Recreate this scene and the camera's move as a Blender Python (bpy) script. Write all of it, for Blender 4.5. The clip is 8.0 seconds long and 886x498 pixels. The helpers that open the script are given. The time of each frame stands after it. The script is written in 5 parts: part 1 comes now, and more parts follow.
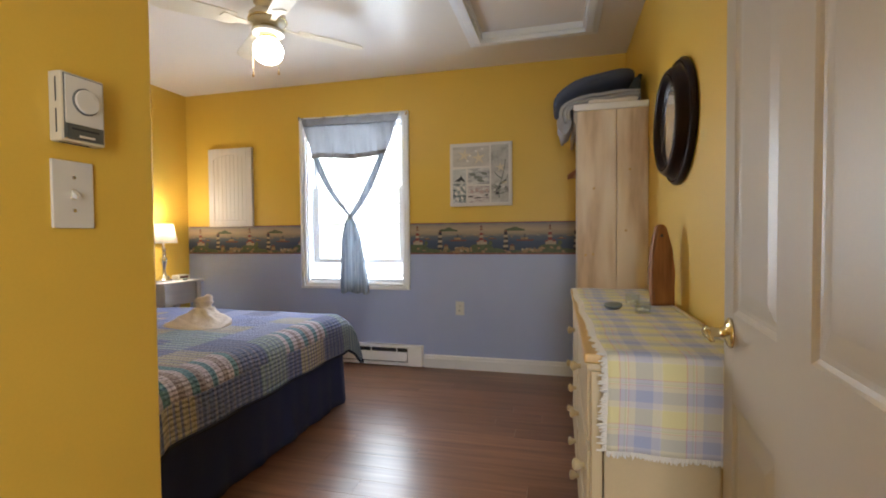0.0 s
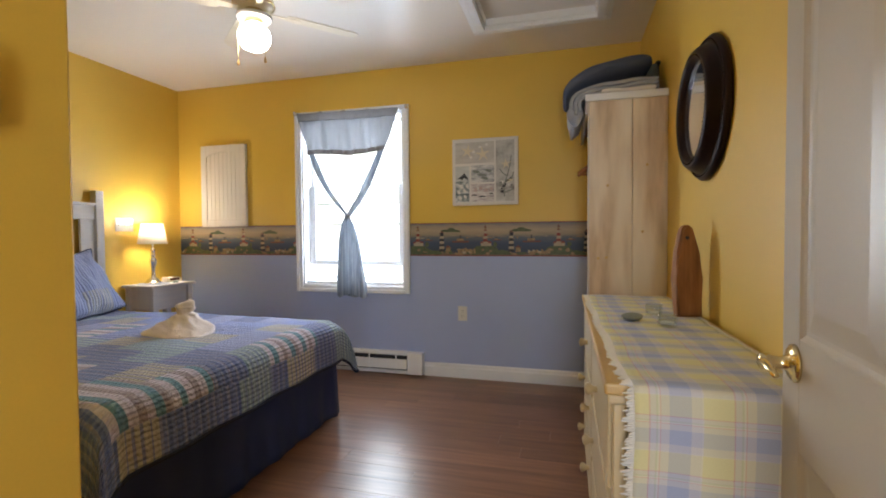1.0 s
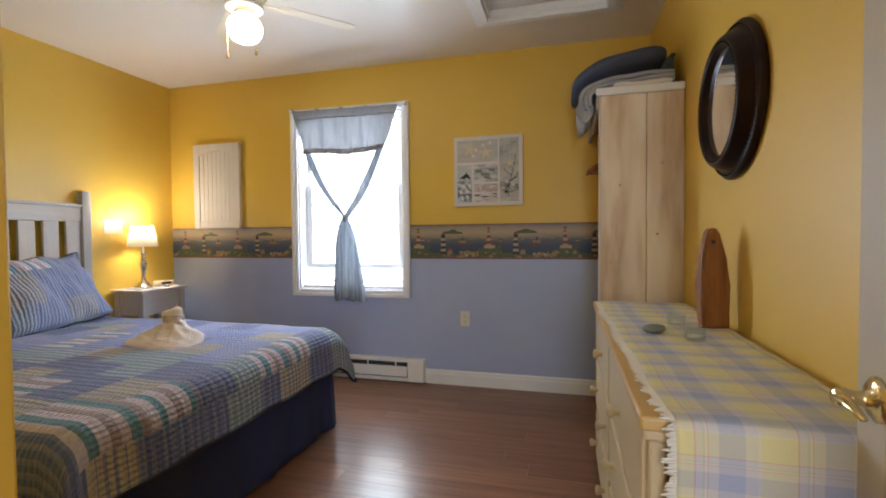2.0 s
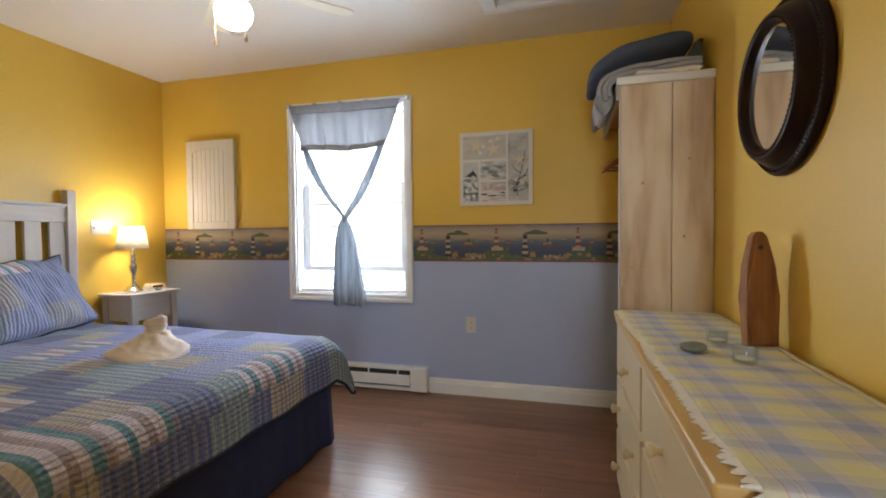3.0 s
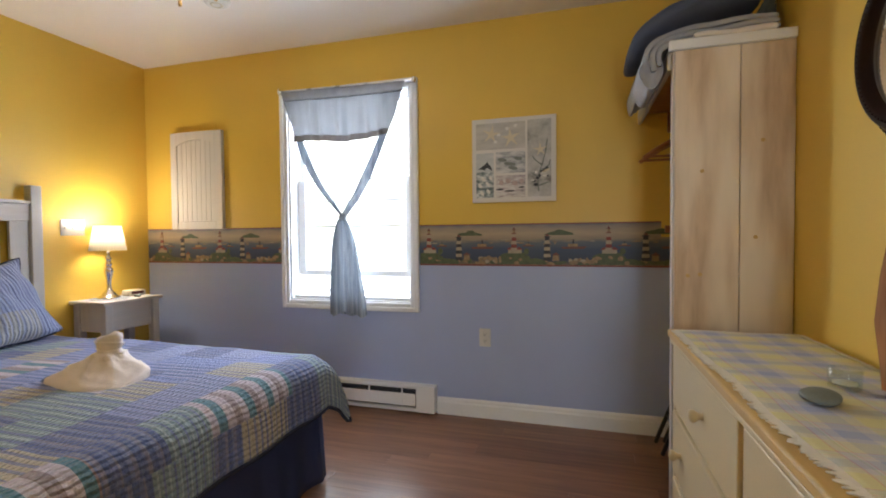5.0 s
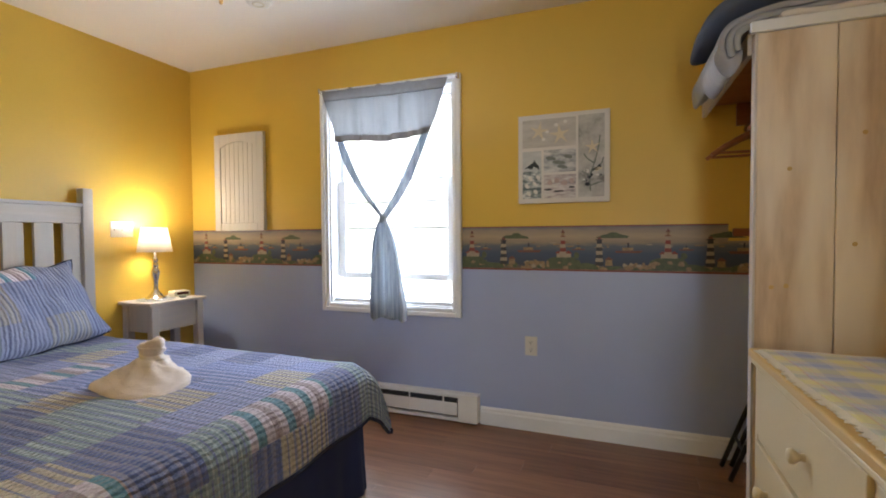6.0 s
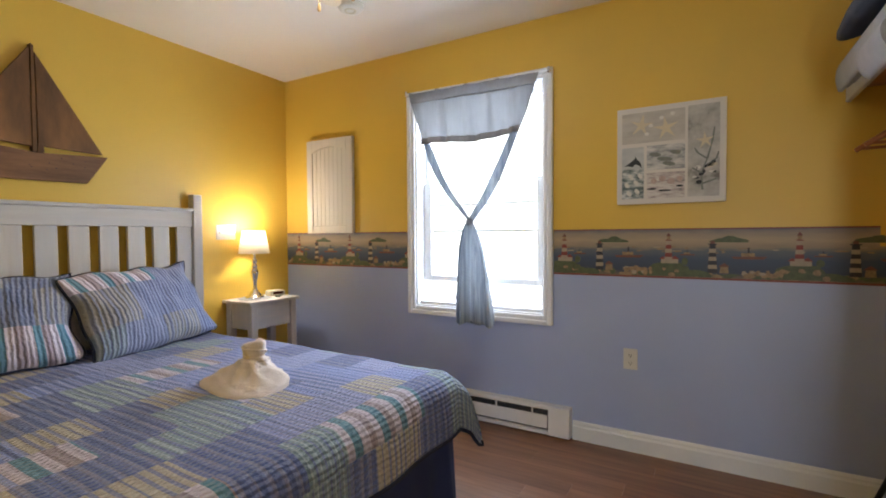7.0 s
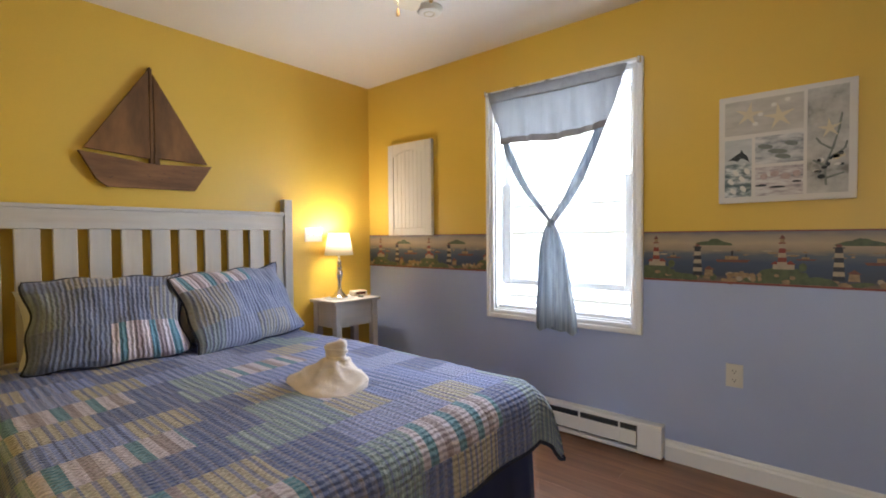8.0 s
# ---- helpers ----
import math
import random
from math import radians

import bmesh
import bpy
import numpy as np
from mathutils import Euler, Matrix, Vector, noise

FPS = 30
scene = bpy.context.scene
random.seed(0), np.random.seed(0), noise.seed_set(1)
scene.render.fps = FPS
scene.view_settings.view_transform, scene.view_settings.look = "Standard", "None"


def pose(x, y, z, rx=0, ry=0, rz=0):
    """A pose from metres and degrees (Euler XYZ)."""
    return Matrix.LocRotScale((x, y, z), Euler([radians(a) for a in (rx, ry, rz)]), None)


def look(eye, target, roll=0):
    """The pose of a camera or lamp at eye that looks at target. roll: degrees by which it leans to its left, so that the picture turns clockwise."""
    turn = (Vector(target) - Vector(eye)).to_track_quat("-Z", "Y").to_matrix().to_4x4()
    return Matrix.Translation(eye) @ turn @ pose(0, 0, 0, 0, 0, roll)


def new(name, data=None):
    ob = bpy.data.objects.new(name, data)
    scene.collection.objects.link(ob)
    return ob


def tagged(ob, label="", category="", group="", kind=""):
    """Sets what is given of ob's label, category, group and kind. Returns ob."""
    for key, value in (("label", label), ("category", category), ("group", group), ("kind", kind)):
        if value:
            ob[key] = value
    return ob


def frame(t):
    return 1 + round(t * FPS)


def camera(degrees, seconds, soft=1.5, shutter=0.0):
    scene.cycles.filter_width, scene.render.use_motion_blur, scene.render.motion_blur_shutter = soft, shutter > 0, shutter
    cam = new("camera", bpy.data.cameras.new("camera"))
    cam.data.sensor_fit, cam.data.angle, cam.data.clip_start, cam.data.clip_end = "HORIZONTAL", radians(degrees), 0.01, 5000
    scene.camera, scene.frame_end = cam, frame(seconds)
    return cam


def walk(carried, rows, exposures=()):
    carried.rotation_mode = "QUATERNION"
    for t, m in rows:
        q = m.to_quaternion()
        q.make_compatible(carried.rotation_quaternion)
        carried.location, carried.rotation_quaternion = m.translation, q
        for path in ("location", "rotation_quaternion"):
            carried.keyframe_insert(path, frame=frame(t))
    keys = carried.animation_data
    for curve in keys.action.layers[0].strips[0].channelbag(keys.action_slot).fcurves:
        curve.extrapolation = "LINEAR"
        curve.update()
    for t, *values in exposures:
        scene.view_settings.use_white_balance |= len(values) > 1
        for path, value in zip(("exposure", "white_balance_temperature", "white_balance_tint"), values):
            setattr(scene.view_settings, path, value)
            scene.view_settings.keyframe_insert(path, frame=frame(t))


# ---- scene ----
cam = camera(87.9, 8.0, soft=1.9)
PATH = [
    (0, (0.142, -0.004, 1.099), (-0.351, 1.933, 1.041), -0.5),
    (0.5, (0.13, 0.089, 1.1), (-0.37, 2.025, 1.041), -0.5),
    (1, (0.125, 0.206, 1.104), (-0.395, 2.137, 1.047), -0.4),
    (1.5, (0.103, 0.272, 1.11), (-0.414, 2.204, 1.054), -0.5),
    (3, (0.013, 0.515, 1.135), (-0.517, 2.442, 1.074), -0.5),
    (3.5, (-0.026, 0.617, 1.136), (-0.564, 2.542, 1.076), -0.5),
    (4, (-0.057, 0.711, 1.13), (-0.605, 2.633, 1.073), -0.5),
    (5.5, (-0.134, 0.94, 1.138), (-0.722, 2.851, 1.084), -0.5),
    (6, (-0.181, 0.979, 1.156), (-0.891, 2.847, 1.096), -0.4),
    (6.5, (-0.244, 1.001, 1.171), (-1.111, 2.803, 1.11), -0.4),
    (7, (-0.287, 1.028, 1.177), (-1.292, 2.757, 1.118), -0.4),
    (7.5, (-0.305, 1.056, 1.18), (-1.438, 2.703, 1.125), -0.4),
    (8, (-0.307, 1.071, 1.188), (-1.595, 2.601, 1.134), -0.5),
]
EXPOSURES = [(0.0, 0.30), (8.0, 0.30)]
walk(cam, [(t, look(eye, target, roll)) for t, eye, target, roll in PATH], EXPOSURES)

# ---- world, sun, lights ----
world = bpy.data.worlds.new("world")
scene.world = world
world.use_nodes = True
wn = world.node_tree
sky = wn.nodes.new("ShaderNodeTexSky")
sky.sky_type, sky.sun_disc = "NISHITA", False
sky.sun_elevation, sky.sun_rotation = radians(50), radians(150)
wn.links.new(sky.outputs[0], wn.nodes["Background"].inputs[0])
wn.nodes["Background"].inputs[1].default_value = 0.1

X0, X1 = -3.31, 0.62          # wall behind the bed, wall with the mirror
YW = 3.67                     # window wall
YB, XH, YH = 0.845, -0.745, -1.3   # alcove wall, entry wall, wall behind the entry
ZC = 2.44
WX0, WX1, WZ0, WZ1 = -2.035, -1.135, 0.695, 2.09   # window opening


def lamp(name, kind, m, energy, color, **more):
    data = bpy.data.lights.new(name, kind)
    data.energy, data.color = energy, color
    for key, value in more.items():
        if key == "size":
            data.shape = "RECTANGLE"
            data.size, data.size_y = value
        if key == "radius":
            data.shadow_soft_size = value
    ob = new(name, data)
    ob.matrix_world = m
    return ob


lamp("window_daylight", "AREA", pose((WX0 + WX1) / 2, YW + 0.42, 1.45, -90, 0, 0), 155, (0.76, 0.87, 1.0), size=(1.5, 1.9))
lamp("sun", "SUN", look((2, 9, 8), (-1.5, 3, 0)), 1.2, (1.0, 0.95, 0.86))
lamp("table_lamp_light", "POINT", pose(-3.165, 3.235, 1.195), 14.5, (1.0, 0.93, 0.84), radius=0.07)


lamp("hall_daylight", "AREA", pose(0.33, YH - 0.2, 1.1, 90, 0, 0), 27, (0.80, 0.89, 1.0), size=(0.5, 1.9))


# ---- materials ----
def nodes_of(name):
    m = bpy.data.materials.new(name)
    m.use_nodes = True
    return m, m.node_tree, m.node_tree.nodes["Principled BSDF"]


def ramp_node(nt, fac, stops, constant=False):
    r = nt.nodes.new("ShaderNodeValToRGB")
    if constant:
        r.color_ramp.interpolation = "CONSTANT"
    els = r.color_ramp.elements
    while len(els) < len(stops):
        els.new(0.5)
    for e, (p, c) in zip(els, stops):
        e.position, e.color = p, (*c, 1)
    nt.links.new(fac, r.inputs[0])
    return r.outputs[0]


def coords(nt, kind="Object", scale=(1, 1, 1)):
    tc = nt.nodes.new("ShaderNodeTexCoord")
    mp = nt.nodes.new("ShaderNodeMapping")
    mp.inputs["Scale"].default_value = scale
    nt.links.new(tc.outputs[kind], mp.inputs[0])
    return mp.outputs[0]


def noise_node(nt, vec, scale, detail=4.0, rough=0.55):
    n = nt.nodes.new("ShaderNodeTexNoise")
    n.inputs["Scale"].default_value, n.inputs["Detail"].default_value, n.inputs["Roughness"].default_value = scale, detail, rough
    nt.links.new(vec, n.inputs["Vector"])
    return n.outputs[0]


def mix_node(nt, fac, a, b, blend="MIX"):
    m = nt.nodes.new("ShaderNodeMix")
    m.data_type, m.blend_type = "RGBA", blend
    for sock, value in ((m.inputs[0], fac), (m.inputs[6], a), (m.inputs[7], b)):
        if hasattr(value, "links"):
            nt.links.new(value, sock)
        elif isinstance(value, tuple):
            sock.default_value = (*value, 1)
        else:
            sock.default_value = value
    return m.outputs[2]


def math_node(nt, op, a, b=0.0):
    m = nt.nodes.new("ShaderNodeMath")
    m.operation = op
    for sock, value in ((m.inputs[0], a), (m.inputs[1], b)):
        if hasattr(value, "links"):
            nt.links.new(value, sock)
        else:
            sock.default_value = value
    return m.outputs[0]


def bump_node(nt, height, strength, distance):
    b = nt.nodes.new("ShaderNodeBump")
    b.inputs["Strength"].default_value, b.inputs["Distance"].default_value = strength, distance
    nt.links.new(height, b.inputs["Height"])
    return b.outputs[0]


def plain(name, color, rough=0.5, var=0.12, scale=6.0, fine=90.0, bump=0.15, dist=0.001, metallic=0.0, coat=0.0, translucent=0.0):
    """A surface of one colour with soft blotches, fine grain and relief."""
    m, nt, p = nodes_of(name)
    vec = coords(nt)
    big, small = noise_node(nt, vec, scale), noise_node(nt, vec, fine, 2.0)
    dark = tuple(c * (1 - var) for c in color)
    light = tuple(min(1, c * (1 + var * 0.6)) for c in color)
    col = ramp_node(nt, big, [(0.3, dark), (0.7, light)])
    col = mix_node(nt, 0.25, col, ramp_node(nt, small, [(0.35, dark), (0.65, light)]))
    nt.links.new(col, p.inputs["Base Color"])
    rr = ramp_node(nt, big, [(0.25, (rough * 0.85,) * 3), (0.75, (min(1, rough * 1.15),) * 3)])
    nt.links.new(rr, p.inputs["Roughness"])
    p.inputs["Metallic"].default_value = metallic
    p.inputs["Coat Weight"].default_value = coat
    if bump:
        nt.links.new(bump_node(nt, small, bump, dist), p.inputs["Normal"])
    if translucent:
        t = nt.nodes.new("ShaderNodeBsdfTranslucent")
        nt.links.new(col, t.inputs[0])
        mx = nt.nodes.new("ShaderNodeMixShader")
        mx.inputs[0].default_value = translucent
        nt.links.new(p.outputs[0], mx.inputs[1])
        nt.links.new(t.outputs[0], mx.inputs[2])
        nt.links.new(mx.outputs[0], nt.nodes["Material Output"].inputs[0])
    return m


def wood(name, dark, light, along=(1, 14, 14), scale=3.0, rough=0.5, bump=0.25, wash=None, per_piece=0.0, coat=0.0):
    """Streaked grain along the axis whose factor is small; wash: a worn white coat over it."""
    m, nt, p = nodes_of(name)
    vec = coords(nt, "Object", along)
    if per_piece:
        info = nt.nodes.new("ShaderNodeObjectInfo")
        add = nt.nodes.new("ShaderNodeVectorMath")
        add.operation = "MULTIPLY_ADD"
        add.inputs[1].default_value = (31.0, 17.0, 23.0)
        nt.links.new(info.outputs["Random"], add.inputs[0])
        nt.links.new(vec, add.inputs[2])
        vec = add.outputs[0]
    grain = noise_node(nt, vec, scale, 6.0, 0.6)
    broad = noise_node(nt, vec, scale * 0.3, 2.0)
    col = ramp_node(nt, grain, [(0.3, dark), (0.68, light)])
    col = mix_node(nt, 0.35, col, ramp_node(nt, broad, [(0.35, dark), (0.65, light)]))
    if wash:
        worn = ramp_node(nt, broad, [(0.38, (0.3,) * 3), (0.6, (1.0,) * 3)])
        col = mix_node(nt, worn, col, mix_node(nt, grain, tuple(c * 0.9 for c in wash), wash))
    if per_piece:
        tone = ramp_node(nt, info.outputs["Random"], [(0.0, (1 - per_piece,) * 3), (1.0, (1 + per_piece * 0.3,) * 3)])
        col = mix_node(nt, 1.0, col, tone, "MULTIPLY")
    nt.links.new(col, p.inputs["Base Color"])
    p.inputs["Roughness"].default_value = rough
    p.inputs["Coat Weight"].default_value = coat
    p.inputs["Coat Roughness"].default_value = 0.12
    nt.links.new(bump_node(nt, grain, bump, 0.0006), p.inputs["Normal"])
    return m


def glowing(name, color, strength):
    m, nt, p = nodes_of(name)
    p.inputs["Base Color"].default_value = (*color, 1)
    p.inputs["Emission Color"].default_value = (*color, 1)
    p.inputs["Emission Strength"].default_value = strength
    return m


def clear_glass(name, tint=(1, 1, 1)):
    m, nt, p = nodes_of(name)
    clear = nt.nodes.new("ShaderNodeBsdfTransparent")
    clear.inputs[0].default_value = (*tint, 1)
    gloss = nt.nodes.new("ShaderNodeBsdfGlossy")
    gloss.inputs["Roughness"].default_value = 0.03
    mx = nt.nodes.new("ShaderNodeMixShader")
    mx.inputs[0].default_value = 0.09
    nt.links.new(clear.outputs[0], mx.inputs[1])
    nt.links.new(gloss.outputs[0], mx.inputs[2])
    nt.links.new(mx.outputs[0], nt.nodes["Material Output"].inputs[0])
    return m


def striped_cloth(name, ridges, strength=0.5, rough=0.9):
    """Cloth whose patch colours are woven into the mesh; quilted ridges from its own measure."""
    m, nt, p = nodes_of(name)
    at = nt.nodes.new("ShaderNodeAttribute")
    at.attribute_name = "dye"
    vec = coords(nt, "UV")
    fuzz = noise_node(nt, vec, 240.0, 2.0)
    col = mix_node(nt, 0.35, at.outputs["Color"], mix_node(nt, 1.0, at.outputs["Color"], ramp_node(nt, fuzz, [(0.3, (0.6,) * 3), (0.7, (1.0,) * 3)]), "MULTIPLY"))
    nt.links.new(col, p.inputs["Base Color"])
    p.inputs["Roughness"].default_value = rough
    p.inputs["Sheen Weight"].default_value = 0.15
    w = nt.nodes.new("ShaderNodeTexWave")
    w.wave_type, w.bands_direction = "BANDS", "X"
    w.inputs["Scale"].default_value, w.inputs["Distortion"].default_value = ridges, 2.4
    w.inputs["Detail Scale"].default_value = 2.0
    nt.links.new(vec, w.inputs["Vector"])
    w2 = nt.nodes.new("ShaderNodeTexWave")
    w2.wave_type, w2.bands_direction = "BANDS", "Y"
    w2.inputs["Scale"].default_value, w2.inputs["Distortion"].default_value = ridges * 0.8, 1.5
    nt.links.new(vec, w2.inputs["Vector"])
    puff = math_node(nt, "MULTIPLY", w.outputs["Fac"], math_node(nt, "ADD", math_node(nt, "MULTIPLY", w2.outputs["Fac"], 0.35), 0.65))
    h = math_node(nt, "ADD", puff, math_node(nt, "MULTIPLY", noise_node(nt, vec, 60.0), 0.8))
    nt.links.new(bump_node(nt, h, strength, 0.010), p.inputs["Normal"])
    return m


M_YELLOW = plain("yellow_wall_paint", (0.72, 0.47, 0.072), 0.42, 0.05, 1.6, 160, 0.06)
M_BLUE = plain("grey_blue_wall_paint", (0.385, 0.455, 0.69), 0.4, 0.06, 1.6, 160, 0.06)
M_CEIL = plain("ceiling_paint", (0.76, 0.71, 0.66), 0.36, 0.03, 1.2, 120, 0.04)
M_WHITE = plain("white_paint", (0.80, 0.81, 0.83), 0.35, 0.05, 5, 120, 0.06)
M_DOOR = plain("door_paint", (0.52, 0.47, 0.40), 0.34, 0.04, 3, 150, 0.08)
M_CREAM = plain("cream_paint", (0.58, 0.47, 0.29), 0.38, 0.06, 5, 120, 0.08)
M_ENAMEL = plain("white_enamel", (0.82, 0.82, 0.82), 0.3, 0.04, 5, 120, 0.03)
M_DARK = plain("dark_gap", (0.03, 0.03, 0.035), 0.7, 0.2)
M_PLASTIC = plain("white_plastic", (0.66, 0.64, 0.6), 0.3, 0.03, 8, 200, 0.03)
M_GREYPLATE = plain("grey_faceplate", (0.12, 0.12, 0.11), 0.35, 0.1)
M_IVORY = plain("ivory_plastic", (0.58, 0.53, 0.42), 0.35, 0.04)
M_BRASS = plain("polished_brass", (0.80, 0.67, 0.38), 0.2, 0.08, 20, 200, 0.03, metallic=1.0)
M_CHROME = plain("brushed_nickel", (0.72, 0.69, 0.66), 0.2, 0.08, 30, 300, 0.05, metallic=1.0)
M_BLACKMETAL = plain("black_metal", (0.02, 0.02, 0.02), 0.35, 0.2)
M_PLANK = wood("laminate_plank", (0.165, 0.072, 0.037), (0.34, 0.165, 0.086), (1.0, 16, 16), 2.6, 0.30, 0.03, per_piece=0.22)
M_WASHED = wood("whitewashed_wood", (0.5, 0.42, 0.36), (0.7, 0.64, 0.58), (12, 12, 1.0), 2.5, 0.55, 0.3, wash=(0.54, 0.515, 0.50))
M_WASHED_Y = wood("whitewashed_rail_wood", (0.5, 0.42, 0.36), (0.7, 0.64, 0.58), (12, 1.0, 12), 2.5, 0.55, 0.3, wash=(0.54, 0.515, 0.50))
M_PANELPAINT = wood("worn_white_panel_paint", (0.58, 0.5, 0.42), (0.78, 0.72, 0.66), (12, 12, 1.0), 2.5, 0.5, 0.25, wash=(0.66, 0.63, 0.59))
M_LIMED = wood("limed_pine", (0.36, 0.20, 0.09), (0.78, 0.60, 0.41), (5, 5, 0.8), 5.2, 0.55, 0.35, wash=(0.86, 0.76, 0.64))
M_PINE = wood("varnished_pine", (0.5, 0.31, 0.10), (0.64, 0.43, 0.17), (12, 1.0, 12), 2.5, 0.35, 0.2)
M_BARN = wood("weathered_barn_wood", (0.025, 0.012, 0.006), (0.26, 0.12, 0.042), (4, 4, 1.2), 2.2, 0.75, 0.5)
M_BARN_H = wood("weathered_hull_wood", (0.10, 0.046, 0.022), (0.27, 0.13, 0.058), (10, 1.5, 10), 3.2, 0.75, 0.5)
M_CEDAR = wood("reddish_driftwood", (0.18, 0.072, 0.026), (0.42, 0.19, 0.072), (14, 14, 1.5), 3.0, 0.65, 0.4)
M_CEDAR.node_tree.nodes["Principled BSDF"].inputs["Specular IOR Level"].default_value = 0.25
M_HANGER = wood("red_brown_hanger_wood", (0.2, 0.06, 0.02), (0.38, 0.14, 0.05), (1.5, 12, 12), 3.0, 0.35, 0.2)
M_EBONY = plain("dark_mahogany_lacquer", (0.016, 0.006, 0.004), 0.33, 0.3, 14, 120, 0.1)
M_EBONY.node_tree.nodes["Principled BSDF"].inputs["Specular IOR Level"].default_value = 0.14
M_NAVY = plain("navy_bed_skirt_cotton", (0.02, 0.03, 0.095), 0.85, 0.2, 5, 260, 0.3)
M_PIPING = plain("navy_piping", (0.012, 0.016, 0.04), 0.85, 0.2)
M_TOWEL = plain("cream_terry_towel", (0.80, 0.71, 0.67), 0.95, 0.06, 9, 420, 0.8, 0.003)
M_LINEN = plain("white_pillow_linen", (0.76, 0.72, 0.68), 0.9, 0.05, 8, 300, 0.2)
M_SHEER = plain("sheer_grey_blue_curtain", (0.31, 0.315, 0.33), 0.9, 0.08, 9, 420, 0.2, translucent=0.5)
# upright dark and pale streaks paint fold shade into the gathered cloth's colour
M_FOLD_SHADED = wood("grey_blue_curtain_painted_folds", (0.10, 0.125, 0.17), (0.52, 0.55, 0.58), (26, 26, 0.7), 2.6, 0.9, 0.3)
nt = M_FOLD_SHADED.node_tree
thin = nt.nodes.new("ShaderNodeBsdfTranslucent")
nt.links.new(nt.nodes["Principled BSDF"].inputs["Base Color"].links[0].from_socket, thin.inputs[0])
both_ways = nt.nodes.new("ShaderNodeMixShader")
both_ways.inputs[0].default_value = 0.45
nt.links.new(nt.nodes["Principled BSDF"].outputs[0], both_ways.inputs[1])
nt.links.new(thin.outputs[0], both_ways.inputs[2])
nt.links.new(both_ways.outputs[0], nt.nodes["Material Output"].inputs[0])
M_POCKET = plain("doubled_grey_curtain", (0.32, 0.32, 0.33), 0.9, 0.15, 20, 420, 0.2, translucent=0.5)
M_SHEER_HEM = plain("grey_curtain_hem", (0.235, 0.22, 0.215), 0.9, 0.1, 9, 420, 0.2, translucent=0.45)
def see_through(m, least, most):
    """Turns a cloth into an open weave whose gaps follow soft upright streaks."""
    nt = m.node_tree
    out = nt.nodes["Material Output"]
    cloth = out.inputs[0].links[0].from_socket
    clear = nt.nodes.new("ShaderNodeBsdfTransparent")
    streak = noise_node(nt, coords(nt, "Object", (34, 6, 1.2)), 2.2, 4.0, 0.6)
    mx = nt.nodes.new("ShaderNodeMixShader")
    nt.links.new(ramp_node(nt, streak, [(0.34, (least,) * 3), (0.66, (most,) * 3)]), mx.inputs[0])
    nt.links.new(cloth, mx.inputs[1])
    nt.links.new(clear.outputs[0], mx.inputs[2])
    nt.links.new(mx.outputs[0], out.inputs[0])


see_through(M_SHEER, 0.0, 0.07)
M_SHADE = plain("lamp_shade_linen", (0.86, 0.82, 0.75), 0.9, 0.03, 12, 400, 0.15, translucent=0.6)
M_GLOBE = glowing("lit_opal_globe", (1.0, 0.92, 0.84), 12.5)
M_FANBLADE = wood("cream_fan_blade", (0.74, 0.67, 0.53), (0.82, 0.76, 0.64), (2, 2, 8), 3.0, 0.35, 0.1)
M_MIRROR = plain("mirror_silver", (0.9, 0.9, 0.9), 0.02, 0.0, bump=0, metallic=1.0)
M_PANE = clear_glass("window_pane_glass")
M_VOTIVE = clear_glass("votive_glass", (0.93, 0.96, 0.95))
M_STONE = plain("grey_beach_stone", (0.2, 0.22, 0.2), 0.7, 0.2, 30, 200, 0.3)
M_WAX = plain("white_wax", (0.75, 0.73, 0.66), 0.5, 0.05)
M_SLATE_BLANKET = plain("slate_blue_fleece", (0.07, 0.085, 0.13), 0.95, 0.15, 12, 300, 0.6, 0.003)
M_GREY_BLANKET = plain("grey_wool_blanket", (0.38, 0.39, 0.42), 0.95, 0.15, 12, 300, 0.6, 0.003)
M_DOILY = plain("grey_doily", (0.35, 0.36, 0.36), 0.9, 0.1, 40, 300, 0.5)


# ---- building helpers ----
BASE = {}


def thing(name, base, label, category, group=""):
    ob = new(name)
    ob.location = base
    ob.empty_display_size = 0.05
    BASE[ob] = Vector(base)
    return tagged(ob, label, category, group)


def part(name, bm, material, parent, label="", smooth=False):
    """Links a bmesh, given in the room's measure, as one mesh under a thing or a part."""
    bmesh.ops.recalc_face_normals(bm, faces=bm.faces)
    me = bpy.data.meshes.new(name)
    bm.to_mesh(me)
    bm.free()
    return part_mesh(name, me, material, parent, label, smooth)


def part_mesh(name, me, material, parent, label="", smooth=False):
    for m in material if isinstance(material, (list, tuple)) else (material,):
        me.materials.append(m)
    if smooth:
        me.polygons.foreach_set("use_smooth", [True] * len(me.polygons))
    ob = new(name, me)
    if parent is not None:
        base = BASE[parent]
        me.transform(Matrix.Translation(-base))
        ob.parent = parent
        BASE[ob] = base
    else:
        BASE[ob] = Vector((0, 0, 0))
    if label:
        tagged(ob, label)
    return ob


def whole(name, bm, material, base, label, category, group="", smooth=False, kind=""):
    """A thing that is one mesh."""
    bmesh.ops.recalc_face_normals(bm, faces=bm.faces)
    me = bpy.data.meshes.new(name)
    bm.to_mesh(me)
    bm.free()
    me.transform(Matrix.Translation(-Vector(base)))
    for m in material if isinstance(material, (list, tuple)) else (material,):
        me.materials.append(m)
    if smooth:
        me.polygons.foreach_set("use_smooth", [True] * len(me.polygons))
    ob = new(name, me)
    ob.location = base
    BASE[ob] = Vector(base)
    return tagged(ob, label, category, group, kind)


